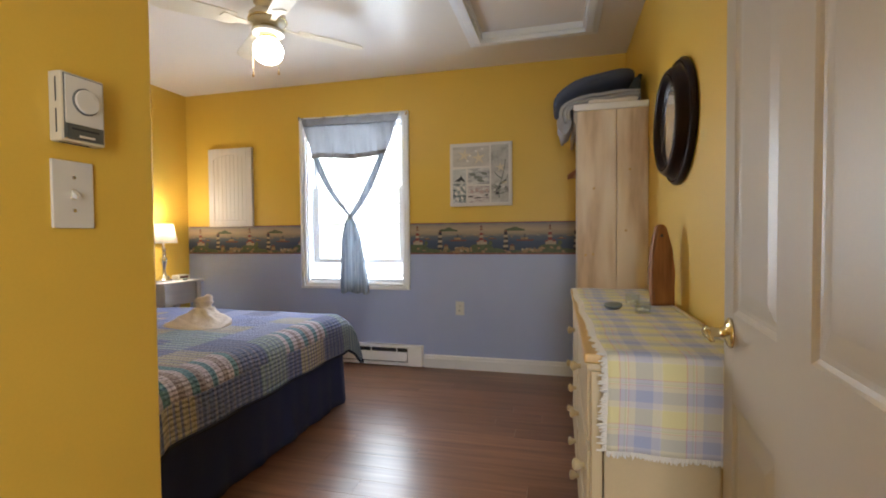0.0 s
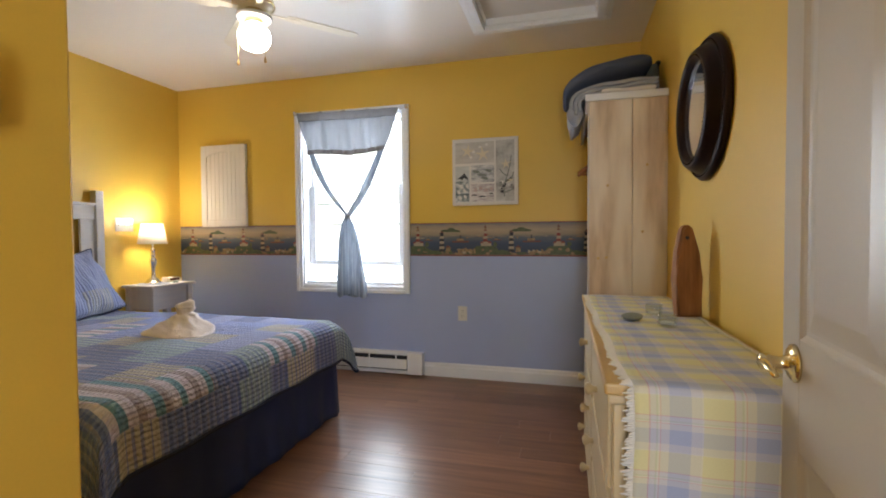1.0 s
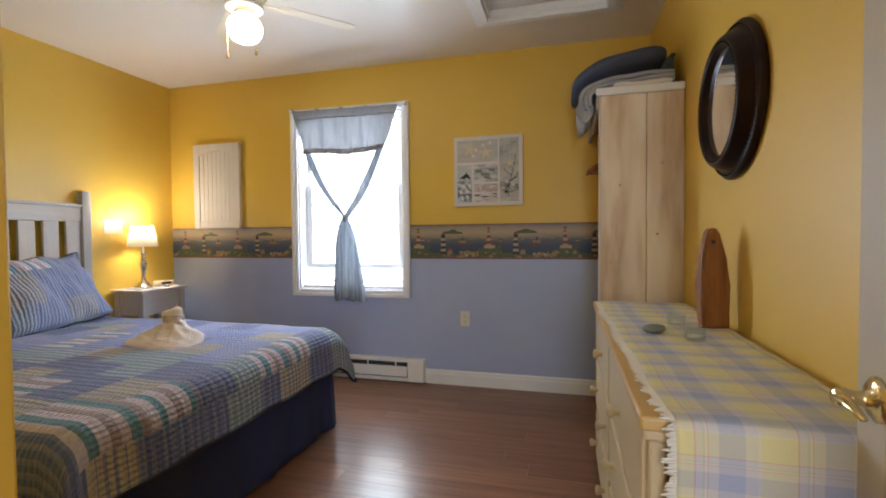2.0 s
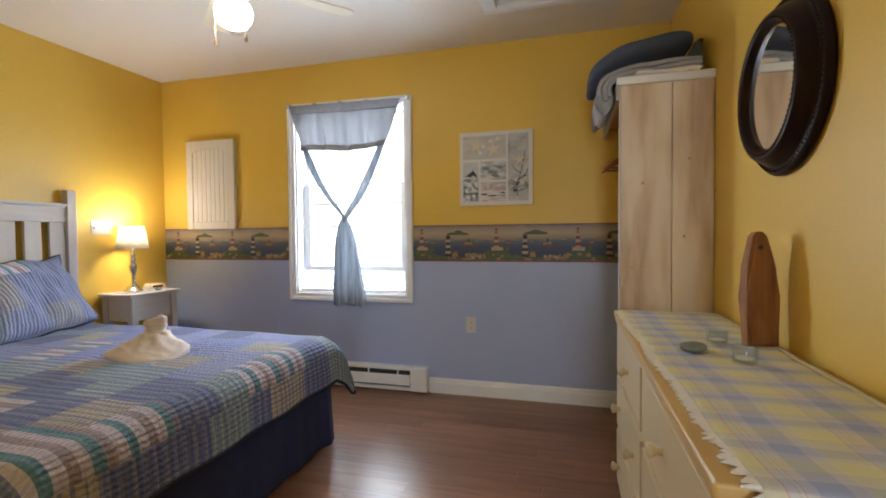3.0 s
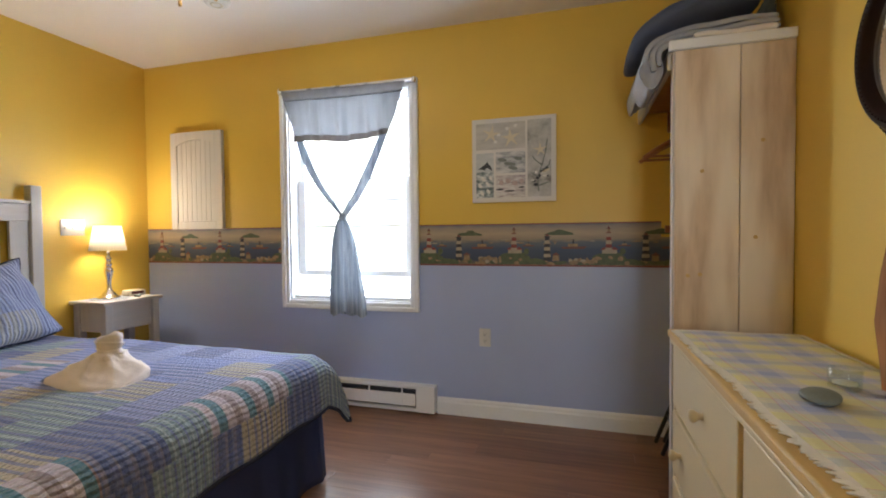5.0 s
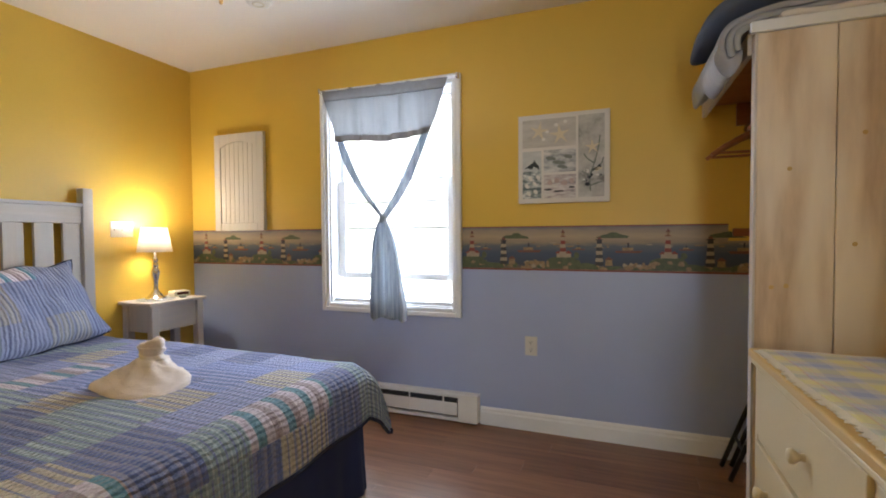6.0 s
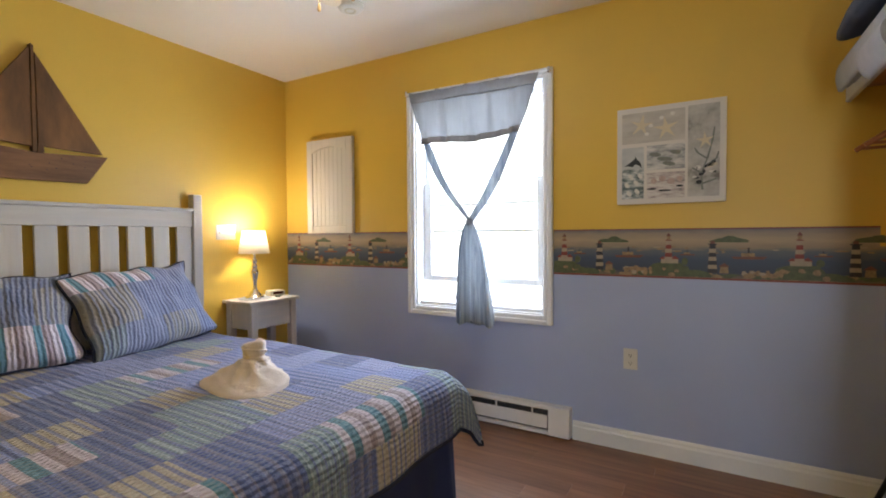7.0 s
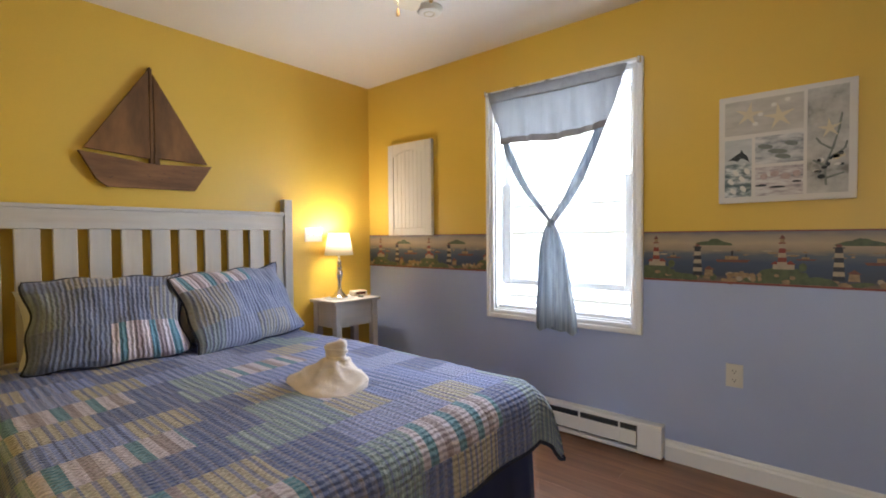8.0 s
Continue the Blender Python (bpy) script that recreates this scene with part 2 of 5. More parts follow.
def box(bm, lo, hi, bevel=0.0, mat=0, segments=1):
    verts = [bm.verts.new((x, y, z)) for z in (lo[2], hi[2]) for y in (lo[1], hi[1]) for x in (lo[0], hi[0])]
    faces = [bm.faces.new([verts[i] for i in f]) for f in ((0, 2, 3, 1), (4, 5, 7, 6), (0, 1, 5, 4), (2, 6, 7, 3), (0, 4, 6, 2), (1, 3, 7, 5))]
    for f in faces:
        f.material_index = mat
    if bevel:
        edges = list({e for f in faces for e in f.edges})
        bmesh.ops.bevel(bm, geom=edges, offset=bevel, segments=segments, affect="EDGES", profile=0.5, clamp_overlap=True)
    return verts


def one_box(lo, hi, bevel=0.0, segments=1):
    bm = bmesh.new()
    box(bm, lo, hi, bevel, 0, segments)
    return bm


def prism(bm, outline, axis, a, b, mat=0):
    """An outline of (u, v) pushed along an axis from a to b. axis x: (y, z); y: (x, z); z: (x, y)."""
    def at(u, v, d):
        return {"x": (d, u, v), "y": (u, d, v), "z": (u, v, d)}[axis]
    lo = [bm.verts.new(at(u, v, a)) for u, v in outline]
    hi = [bm.verts.new(at(u, v, b)) for u, v in outline]
    n = len(outline)
    fs = [bm.faces.new(lo), bm.faces.new(hi[::-1])]
    fs += [bm.faces.new((lo[i], lo[(i + 1) % n], hi[(i + 1) % n], hi[i])) for i in range(n)]
    for f in fs:
        f.material_index = mat
    return fs


def lathe(bm, profile, centre, seg=28, m=None, mat=0):
    """Turns (radius, height) pairs about the z axis; m places it."""
    place = m if m is not None else Matrix.Translation(centre)
    rings = []
    for r, h in profile:
        if r < 1e-5:
            rings.append([bm.verts.new(place @ Vector((0, 0, h)))])
        else:
            rings.append([bm.verts.new(place @ Vector((r * math.cos(2 * math.pi * i / seg), r * math.sin(2 * math.pi * i / seg), h))) for i in range(seg)])
    for a, b in zip(rings, rings[1:]):
        for i in range(seg):
            j = (i + 1) % seg
            if len(a) == 1 and len(b) == 1:
                continue
            ids = (a[0], b[j], b[i]) if len(a) == 1 else (a[i], a[j], b[0]) if len(b) == 1 else (a[i], a[j], b[j], b[i])
            bm.faces.new(ids).material_index = mat
    return bm


def tube(bm, points, radius, seg=8, flat=1.0, mat=0):
    """A round bar along points; radius may be one number or one per point."""
    pts = [Vector(p) for p in points]
    rad = radius if isinstance(radius, (list, tuple)) else [radius] * len(pts)
    rings = []
    for i, p in enumerate(pts):
        d = (pts[min(i + 1, len(pts) - 1)] - pts[max(i - 1, 0)]).normalized()
        side = d.cross(Vector((0, 1, 0)) if abs(d.y) < 0.9 else Vector((0, 0, 1))).normalized()
        up = side.cross(d)
        rings.append([bm.verts.new(p + rad[i] * (math.cos(2 * math.pi * k / seg) * side + flat * math.sin(2 * math.pi * k / seg) * up)) for k in range(seg)])
    for a, b in zip(rings, rings[1:]):
        for k in range(seg):
            bm.faces.new((a[k], a[(k + 1) % seg], b[(k + 1) % seg], b[k])).material_index = mat
    bm.faces.new(rings[0][::-1]).material_index = mat
    bm.faces.new(rings[-1]).material_index = mat
    return bm


def sheet(nu, nv, place, close_u=False):
    """A grid of points place(u, v), u and v from 0 to 1, with its own measure as UV."""
    uu, vv = np.meshgrid(np.linspace(0, 1, nu + 1), np.linspace(0, 1, nv + 1), indexing="ij")
    verts = [tuple(place(u, v)) for u, v in zip(uu.ravel(), vv.ravel())]
    w = nv + 1
    faces = [(i * w + j, (i + 1) * w + j, (i + 1) * w + j + 1, i * w + j + 1) for i in range(nu) for j in range(nv)]
    return verts, faces


def structure(name, bm, material, label, category, smooth=False):
    return tagged(part(name, bm, material, None, label, smooth), label, category, "", "structure")


# ---- large structure ----
T = 0.12
bm = bmesh.new()
box(bm, (X0 - T, YH - T, -0.12), (X1 + T, YW + T, -0.012))
FLOOR = structure("floor", bm, M_DARK, "reddish-brown laminate plank floor with a soft gloss", "floor")

# window wall: the opening goes through, yellow above, grey-blue below
ZS = 1.07
bm = bmesh.new()
for lo, hi, mat in (((X0 - T, 0, 0), (X1 + T, 0, WZ0), 1), ((X0 - T, 0, WZ0), (WX0, 0, ZS), 1), ((WX1, 0, WZ0), (X1 + T, 0, ZS), 1),
                    ((X0 - T, 0, ZS), (WX0, 0, WZ1), 0), ((WX1, 0, ZS), (X1 + T, 0, WZ1), 0), ((X0 - T, 0, WZ1), (X1 + T, 0, ZC), 0)):
    box(bm, (lo[0], YW, lo[2]), (hi[0], YW + 0.16, hi[2]), 0, mat)
structure("wall_north", bm, (M_YELLOW, M_BLUE), "window wall painted yellow above and grey-blue below", "wall")
structure("wall_west", one_box((X0 - T, YB - T, 0), (X0, YW, ZC)), M_YELLOW, "warm yellow painted wall behind the bed", "wall")
structure("wall_east", one_box((X1, YH - T, 0), (X1 + T, YW, ZC)), M_YELLOW, "warm yellow painted wall with the mirror", "wall")
bm = bmesh.new()
box(bm, (X0, YB - T, 0), (XH - T, YB, ZC))
structure("wall_alcove", bm, M_YELLOW, "yellow painted wall beside the bed", "wall")
bm = bmesh.new()
box(bm, (XH - T, YH - T, 0), (XH, YB, ZC), 0.006, 0, 2)
structure("wall_entry", bm, M_YELLOW, "yellow painted entry wall ending in a corner", "wall")
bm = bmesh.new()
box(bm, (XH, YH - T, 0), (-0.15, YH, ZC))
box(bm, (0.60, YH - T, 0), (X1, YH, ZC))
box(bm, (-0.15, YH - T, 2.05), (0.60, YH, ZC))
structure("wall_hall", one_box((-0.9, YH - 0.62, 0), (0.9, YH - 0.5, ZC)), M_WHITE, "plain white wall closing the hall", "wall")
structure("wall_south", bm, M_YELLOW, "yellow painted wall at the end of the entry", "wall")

HX0, HX1, HY0, HY1 = -0.38, 0.30, 2.46, 3.14     # ceiling hatch opening
bm = bmesh.new()
for lo, hi in (((X0 - T, YH - T), (HX0, YW + T)), ((HX1, YH - T), (X1 + T, YW + T)), ((HX0, YH - T), (HX1, HY0)), ((HX0, HY1), (HX1, YW + T))):
    box(bm, (*lo, ZC), (*hi, ZC + 0.1))
structure("ceiling", bm, M_CEIL, "satin white painted ceiling", "ceiling")

# ceiling hatch: moulded frame and a panel set back
hatch = thing("ceiling_hatch", ((HX0 + HX1) / 2, (HY0 + HY1) / 2, ZC), "white attic hatch in the ceiling with moulded trim", "hatch")
tagged(hatch, kind="structure")
def hatch_ring(a, b, z0, z1):
    bm = bmesh.new()
    box(bm, (HX0 - a, HY0 - a, z0), (HX1 + a, HY0 - b, z1), 0.004)
    box(bm, (HX0 - a, HY1 + b, z0), (HX1 + a, HY1 + a, z1), 0.004)
    box(bm, (HX0 - a, HY0 - b, z0), (HX0 - b, HY1 + b, z1), 0.004)
    box(bm, (HX1 + b, HY0 - b, z0), (HX1 + a, HY1 + b, z1), 0.004)
    return bm
part("outer_moulding", hatch_ring(0.085, 0.05, ZC - 0.02, ZC), M_WHITE, hatch)
part("inner_moulding", hatch_ring(0.05, 0.0, ZC - 0.034, ZC), M_WHITE, hatch)
part("jamb", hatch_ring(0.0, -0.012, ZC - 0.01, ZC + 0.07), M_WHITE, hatch)
part("hatch_panel", one_box((HX0 + 0.012, HY0 + 0.012, ZC + 0.035), (HX1 - 0.012, HY1 - 0.012, ZC + 0.05)), M_CEIL, hatch, "greyish hatch panel set back in its frame")

# baseboard: a stepped profile along the window wall
prof = [(YW, 0), (YW - 0.016, 0), (YW - 0.016, 0.075), (YW - 0.011, 0.085), (YW - 0.011, 0.096), (YW - 0.005, 0.106), (YW, 0.108)]
bm = bmesh.new()
prism(bm, prof, "x", -0.962, X1 - 0.001)
structure("baseboard", bm, M_WHITE, "white moulded wooden baseboard", "baseboard")

# ---- window ----
win = thing("window_1", ((WX0 + WX1) / 2, YW, WZ0), "white double-hung window with its lower sash raised, glaring daylight", "window")
tagged(win, kind="structure")
def frame_ring(x0, x1, z0, z1, w, y0, y1, bevel=0.003, wb=None, wt=None):
    wb, wt = w if wb is None else wb, w if wt is None else wt
    bm = bmesh.new()
    box(bm, (x0, y0, z0), (x0 + w, y1, z1), bevel)
    box(bm, (x1 - w, y0, z0), (x1, y1, z1), bevel)
    box(bm, (x0 + w, y0, z1 - wt), (x1 - w, y1, z1), bevel)
    box(bm, (x0 + w, y0, z0), (x1 - w, y1, z0 + wb), bevel)
    return bm
part("outer_casing", frame_ring(-2.092, -1.077, 0.643, 2.142, 0.03, YW - 0.026, YW, 0.005), M_WHITE, win)
part("inner_casing", frame_ring(-2.062, -1.107, 0.673, 2.112, 0.027, YW - 0.017, YW, 0.004), M_WHITE, win)
part("jamb", frame_ring(WX0 - 0.001, WX1 + 0.001, WZ0 - 0.001, WZ1 + 0.001, 0.014, YW, YW + 0.15, 0.001), M_WHITE, win)
part("window_sill", one_box((WX0 + 0.014, YW + 0.02, WZ0 + 0.013), (WX1 - 0.014, YW + 0.15, WZ0 + 0.035), 0.004), M_WHITE, win)
sash = part("sash", frame_ring(WX0 + 0.016, WX1 - 0.016, 0.862, 1.535, 0.054, YW + 0.085, YW + 0.115, 0.003, 0.04, 0.013), M_WHITE, win, "raised lower sash")
for z in (1.206, 1.382):
    part("muntin", one_box((WX0 + 0.07, YW + 0.092, z - 0.007), (WX1 - 0.07, YW + 0.102, z + 0.007)), M_WHITE, sash)
pane = part("pane", one_box((WX0 + 0.07, YW + 0.103, 0.902), (WX1 - 0.07, YW + 0.107, 1.522)), M_PANE, sash)
pane.visible_shadow = False
upper = part("sash", frame_ring(WX0 + 0.016, WX1 - 0.016, 1.519, WZ1 - 0.014, 0.028, YW + 0.118, YW + 0.146, 0.003, 0.013), M_WHITE, win, "fixed upper sash")
pane = part("pane", one_box((WX0 + 0.046, YW + 0.130, 1.53), (WX1 - 0.046, YW + 0.134, WZ1 - 0.044)), M_PANE, upper)
pane.visible_shadow = False
part("screen_rail", one_box((WX0 + 0.03, YW + 0.125, 0.742), (WX1 - 0.03, YW + 0.14, 0.768), 0.003), M_WHITE, win)

# daylight haze far outside
m, nt, p = nodes_of("bright_haze")
vec = coords(nt, "Object", (0.6, 0.6, 0.6))
em = nt.nodes.new("ShaderNodeEmission")
nt.links.new(ramp_node(nt, noise_node(nt, vec, 1.2), [(0.35, (0.8, 0.92, 0.8)), (0.55, (0.95, 0.98, 1.0))]), em.inputs[0])
em.inputs[1].default_value = 3.0
nt.links.new(em.outputs[0], nt.nodes["Material Output"].inputs[0])
structure("backdrop", one_box((-14, 12.0, -6), (10, 12.1, 9)), m, "hazy overbright daylight outside", "backdrop")
structure("ground", one_box((-40, 3.9, -0.6), (40, 60, -0.4)), plain("pale_gravel", (0.4, 0.39, 0.37), 0.9, 0.2, 3, 60), "pale gravel ground outside the window", "ground")

# ---- curtain ----
YC = YW - 0.05
curtain = thing("curtain", (-1.59, YC, 0.62), "sheer grey-blue curtain knotted in the middle with a flat valance", "curtain")
def waves(x, z, amp):
    return amp * (math.sin(x * 31 + 1.5 * math.sin(z * 5)) + 0.6 * math.sin(x * 57 + 2.0) + 0.4 * math.sin(x * 90 + z * 9))
def cloth_part(name, verts, faces, mat, parent, label="", thick=0.0015):
    me = bpy.data.meshes.new(name)
    me.from_pydata(verts, [], faces)
    ob = part_mesh(name, me, mat, parent, label, True)
    if thick:
        so = ob.modifiers.new("thickness", "SOLIDIFY")
        so.thickness = thick
    return ob
def valance_at(z0, z1, grow):
    def place(u, v):
        z = z0 + (z1 - z0) * v
        f = (2.118 - z) / (2.118 - 1.775)
        xl, xr = -2.048 + 0.095 * f, -1.148 - 0.115 * f
        x = xl + (xr - xl) * u
        sag = 0.012 * math.sin(u * 7.0 + 0.6) * f + 0.02 * f * (u - 0.5) * 0.3
        return x, YC + waves(x, z, 0.002 + 0.010 * f) - grow, z + sag + 0.012 * (0.5 - u) * (1 - f)
    return place
cloth_part("rod_pocket", *sheet(90, 5, valance_at(2.052, 2.128, 0.003)), M_POCKET, curtain, "doubled grey rod pocket")
cloth_part("valance", *sheet(90, 18, valance_at(1.812, 2.058, 0.0)), M_SHEER, curtain, "sheer valance")
cloth_part("hem_band", *sheet(90, 4, valance_at(1.772, 1.812, 0.003)), M_SHEER_HEM, curtain, "doubled grey hem")
KN = Vector((-1.591, YC - 0.01, 1.262))
def leg(start, top_w, wobble):
    s = Vector(start)
    def place(u, v):
        c = s.lerp(KN, v)
        w = top_w * (1 - v) ** 1.2 + 0.026 + 0.018 * math.sin(math.pi * v)
        bend = -0.035 * math.sin(math.pi * v) * (1 if s.x < KN.x else -0.8)
        a = 2 * math.pi * u
        fold = 1 + 0.22 * math.sin(3 * a + 7 * v + wobble) + 0.12 * math.sin(7 * a)
        return c.x + bend + w * 0.6 * math.cos(a) * fold, c.y + 0.011 * math.sin(a) * fold, c.z - 0.008 * math.cos(a)
    return sheet(36, 40, place)
cloth_part("gathered_strip", *leg((-1.925, YC + 0.002, 1.80), 0.012, 0.3), M_FOLD_SHADED, curtain, thick=0)
cloth_part("gathered_strip", *leg((-1.292, YC + 0.002, 1.81), 0.004, 2.0), M_FOLD_SHADED, curtain, thick=0)
def tail(u, v):
    z = 1.25 - v * 0.625 + 0.02 * math.sin(6 * u * math.pi) * v
    w = 0.028 + 0.105 * v ** 0.75 + 0.015 * math.sin(v * 4)
    a = 2 * math.pi * u
    fold = 1 + (0.2 + 0.12 * v) * math.sin(5 * a + 1.5 * v) + 0.15 * math.sin(9 * a + 3)
    cx = -1.595 + 0.038 * v
    return cx + w * math.cos(a) * (1 + 0.05 * math.sin(9 * v)), YC - 0.012 + (0.014 + 0.020 * v) * math.sin(a) * fold + (0.006 + 0.012 * v) * math.sin(7 * a + 2 * v), z
cloth_part("tail", *sheet(72, 44, tail), M_FOLD_SHADED, curtain, thick=0)
bm = bmesh.new()
lathe(bm, [(0, -0.028), (0.016, -0.024), (0.026, -0.008), (0.027, 0.006), (0.018, 0.022), (0, 0.027)], KN, 16)
for v in bm.verts:
    v.co += 0.003 * Vector((math.sin(v.co.z * 300), 0, math.sin(v.co.x * 260)))
part("knot", bm, M_FOLD_SHADED, curtain, smooth=True)
rod = thing("curtain_rod", (-1.585, YC, 2.12), "thin white curtain rod on small brackets", "curtain rod")
bm = bmesh.new()
tube(bm, [(-2.075, YC, 2.131), (-1.085, YC, 2.117)], 0.006)
part("rod", bm, M_WHITE, rod)
for x, z in ((-2.072, 2.131), (-1.09, 2.117)):
    bm = bmesh.new()
    box(bm, (x - 0.008, YC - 0.008, z - 0.016), (x + 0.008, YW - 0.026, z + 0.018), 0.003)
    part("bracket", bm, M_CHROME, rod)

# ---- wallpaper border ----
BZ0, BZ1, BXE = 0.947, 1.205, 0.35
m, nt, p = nodes_of("border_sea_and_sky")
vec = coords(nt, "Object")
sep = nt.nodes.new("ShaderNodeSeparateXYZ")
nt.links.new(vec, sep.inputs[0])
h = math_node(nt, "DIVIDE", sep.outputs[2], BZ1 - BZ0)
h = math_node(nt, "ADD", h, math_node(nt, "MULTIPLY", math_node(nt, "SUBTRACT", noise_node(nt, coords(nt, "Object", (3, 1, 14)), 3.0), 0.5), 0.16))
col = ramp_node(nt, h, [(0.05, (0.16, 0.12, 0.075)), (0.15, (0.035, 0.05, 0.085)), (0.38, (0.045, 0.07, 0.125)), (0.55, (0.10, 0.12, 0.15)), (0.62, (0.27, 0.22, 0.165)), (0.76, (0.42, 0.32, 0.215)), (0.9, (0.30, 0.25, 0.20)), (1.0, (0.11, 0.12, 0.16))])
nt.links.new(col, p.inputs["Base Color"])
p.inputs["Roughness"].default_value = 0.5
M_SEA = m
M_B = {"green": plain("border_green", (0.085, 0.11, 0.052), 0.5, 0.4, 40, 150, 0), "red": plain("border_red", (0.22, 0.04, 0.03), 0.5, 0.2, 40, 150, 0),
       "white": plain("border_white", (0.38, 0.31, 0.23), 0.5, 0.15, 40, 150, 0), "black": plain("border_black", (0.025, 0.025, 0.035), 0.5, 0.2, 40, 150, 0),
       "sand": plain("border_sand", (0.3, 0.2, 0.11), 0.5, 0.4, 50, 150, 0), "hull": plain("border_hull", (0.16, 0.06, 0.045), 0.5, 0.2, 40, 150, 0)}
B_NAMES = list(M_B)
border = thing("wallpaper_border", (-1.4, YW, BZ0), "wallpaper border with lighthouses, boats and a blue sea", "wallpaper border")
tagged(border, kind="structure")
def border_run(x0, x1, notch=False):
    if notch:   # the paper is cut lower at its end, by the shelf
        bm = one_box((x0, YW - 0.002, BZ0), (0.343, YW, BZ1))
        box(bm, (0.343, YW - 0.002, BZ0), (X1 - 0.002, YW, BZ0 + 0.17))
    else:
        bm = one_box((x0, YW - 0.002, BZ0), (x1, YW, BZ1))
    part("paper", bm, M_SEA, border)
    rng = random.Random(5)
    bm = bmesh.new()
    used = []
    def flat(pts, colour, layer):
        pts = [(min(max(x, x0 + 0.001), x1 - 0.001), z) for x, z in pts]
        if max(x for x, _ in pts) - min(x for x, _ in pts) < 0.002:
            return
        if min(x for x, _ in pts) > 0.343 and max(z for _, z in pts) > BZ0 + 0.17:
            return
        used.append(layer)
        prism(bm, pts, "y", YW - 0.0022 - 0.0007 * layer - 0.000011 * (len(used) % 60), YW - 0.0016, B_NAMES.index(colour))
    def blob(cx, z, rx, rz, colour, layer, n=14, half=False, rough=0.12):
        span = math.pi if half else 2 * math.pi
        k = n + 1 if half else n
        flat([(cx + rx * math.cos(span * i / n) * (1 + rng.uniform(-rough, rough)), z + rz * math.sin(span * i / n) * (1 + rng.uniform(-rough, rough))) for i in range(k)], colour, layer)
    def quad(xa, xb, za, zb, colour, layer, taper=0.0):
        flat([(xa, za), (xb, za), (xb - taper, zb), (xa + taper, zb)], colour, layer)
    # edge lines
    quad(x0, x1, BZ0 + 0.001, BZ0 + 0.009, "red", 3)
    quad(x0, min(x1, 0.343), BZ1 - 0.006, BZ1 - 0.001, "red", 1)
    P, s = 0.54, 0
    k0 = int((x0 + 1.01) // P) - 1
    for k in range(k0, k0 + 9):
        c = -1.012 + P * k
        if c < x0 - P or c > x1 + P:
            continue
        # shore
        for i in range(26):
            blob(c + 0.27 + rng.uniform(-0.27, 0.27), BZ0 + rng.uniform(0.012, 0.034), rng.uniform(0.012, 0.036), rng.uniform(0.006, 0.017), rng.choice(("sand", "green", "green", "sand", "green")), 1, 8)
        for i in range(10):
            blob(c + 0.27 + rng.uniform(-0.27, 0.27), BZ0 + rng.uniform(0.13, 0.165), rng.uniform(0.008, 0.03), rng.uniform(0.002, 0.005), rng.choice(("white", "sand", "sand")), 1, 6)
        for i in range(16):
            blob(c + 0.40 + rng.uniform(-0.075, 0.075), BZ0 + 0.02 + rng.uniform(0, 0.03), rng.uniform(0.008, 0.018), rng.uniform(0.008, 0.015), rng.choice(("sand", "white", "sand")), 2, 6)
        blob(c, BZ0 + 0.012, 0.105, 0.080, "green", 2, 16, True, 0.1)
        for i in range(8):
            blob(c + rng.uniform(-0.07, 0.1), BZ0 + rng.uniform(0.02, 0.06), rng.uniform(0.008, 0.02), rng.uniform(0.006, 0.014), rng.choice(("sand", "green", "green", "sand")), 3, 7)
        blob(c + 0.12, BZ0 + 0.012, 0.075, 0.034, "green", 2, 12, True)
        blob(c + 0.075, BZ0 + 0.09, 0.016, 0.02, "green", 3, 8)
        # red and white lighthouse with its house
        quad(c - 0.035, c + 0.045, BZ0 + 0.078, BZ0 + 0.10, "white", 3)
        flat([(c + 0.008, BZ0 + 0.1), (c + 0.05, BZ0 + 0.1), (c + 0.03, BZ0 + 0.118)], "red", 3)
        flat([(c - 0.045, BZ0 + 0.1), (c - 0.008, BZ0 + 0.1), (c - 0.026, BZ0 + 0.115)], "red", 3)
        for i in range(5):
            w = 0.019 - 0.0018 * i
            quad(c - w, c + w, BZ0 + 0.09 + 0.021 * i, BZ0 + 0.111 + 0.021 * i, ("white", "red")[i % 2], 4, 0.0016)
        quad(c - 0.014, c + 0.014, BZ0 + 0.195, BZ0 + 0.2, "red", 5)
        quad(c - 0.008, c + 0.008, BZ0 + 0.2, BZ0 + 0.218, "sand", 4)
        flat([(c - 0.012, BZ0 + 0.218), (c + 0.012, BZ0 + 0.218), (c, BZ0 + 0.236)], "hull", 4)
        # striped lighthouse
        d = c + 0.196
        for i in range(7):
            w = 0.021 - 0.0012 * i
            quad(d - w, d + w, BZ0 + 0.035 + 0.02 * i, BZ0 + 0.055 + 0.02 * i, ("white", "black")[(i + 1) % 2], 3, 0.001)
        quad(d - 0.02, d + 0.02, BZ0 + 0.175, BZ0 + 0.18, "black", 4)
        quad(d - 0.009, d + 0.009, BZ0 + 0.18, BZ0 + 0.193, "hull", 3)
        quad(d + 0.03, d + 0.07, BZ0 + 0.035, BZ0 + 0.066, "sand", 3, 0.004)
        flat([(d + 0.025, BZ0 + 0.066), (d + 0.074, BZ0 + 0.066), (d + 0.05, BZ0 + 0.085)], "hull", 3)
        # island far off, boats
        blob(d + 0.07, BZ0 + 0.186, 0.085, 0.024, "green", 1, 14, True)
        blob(d + 0.075, BZ0 + 0.203, 0.03, 0.016, "green", 2, 10, True)
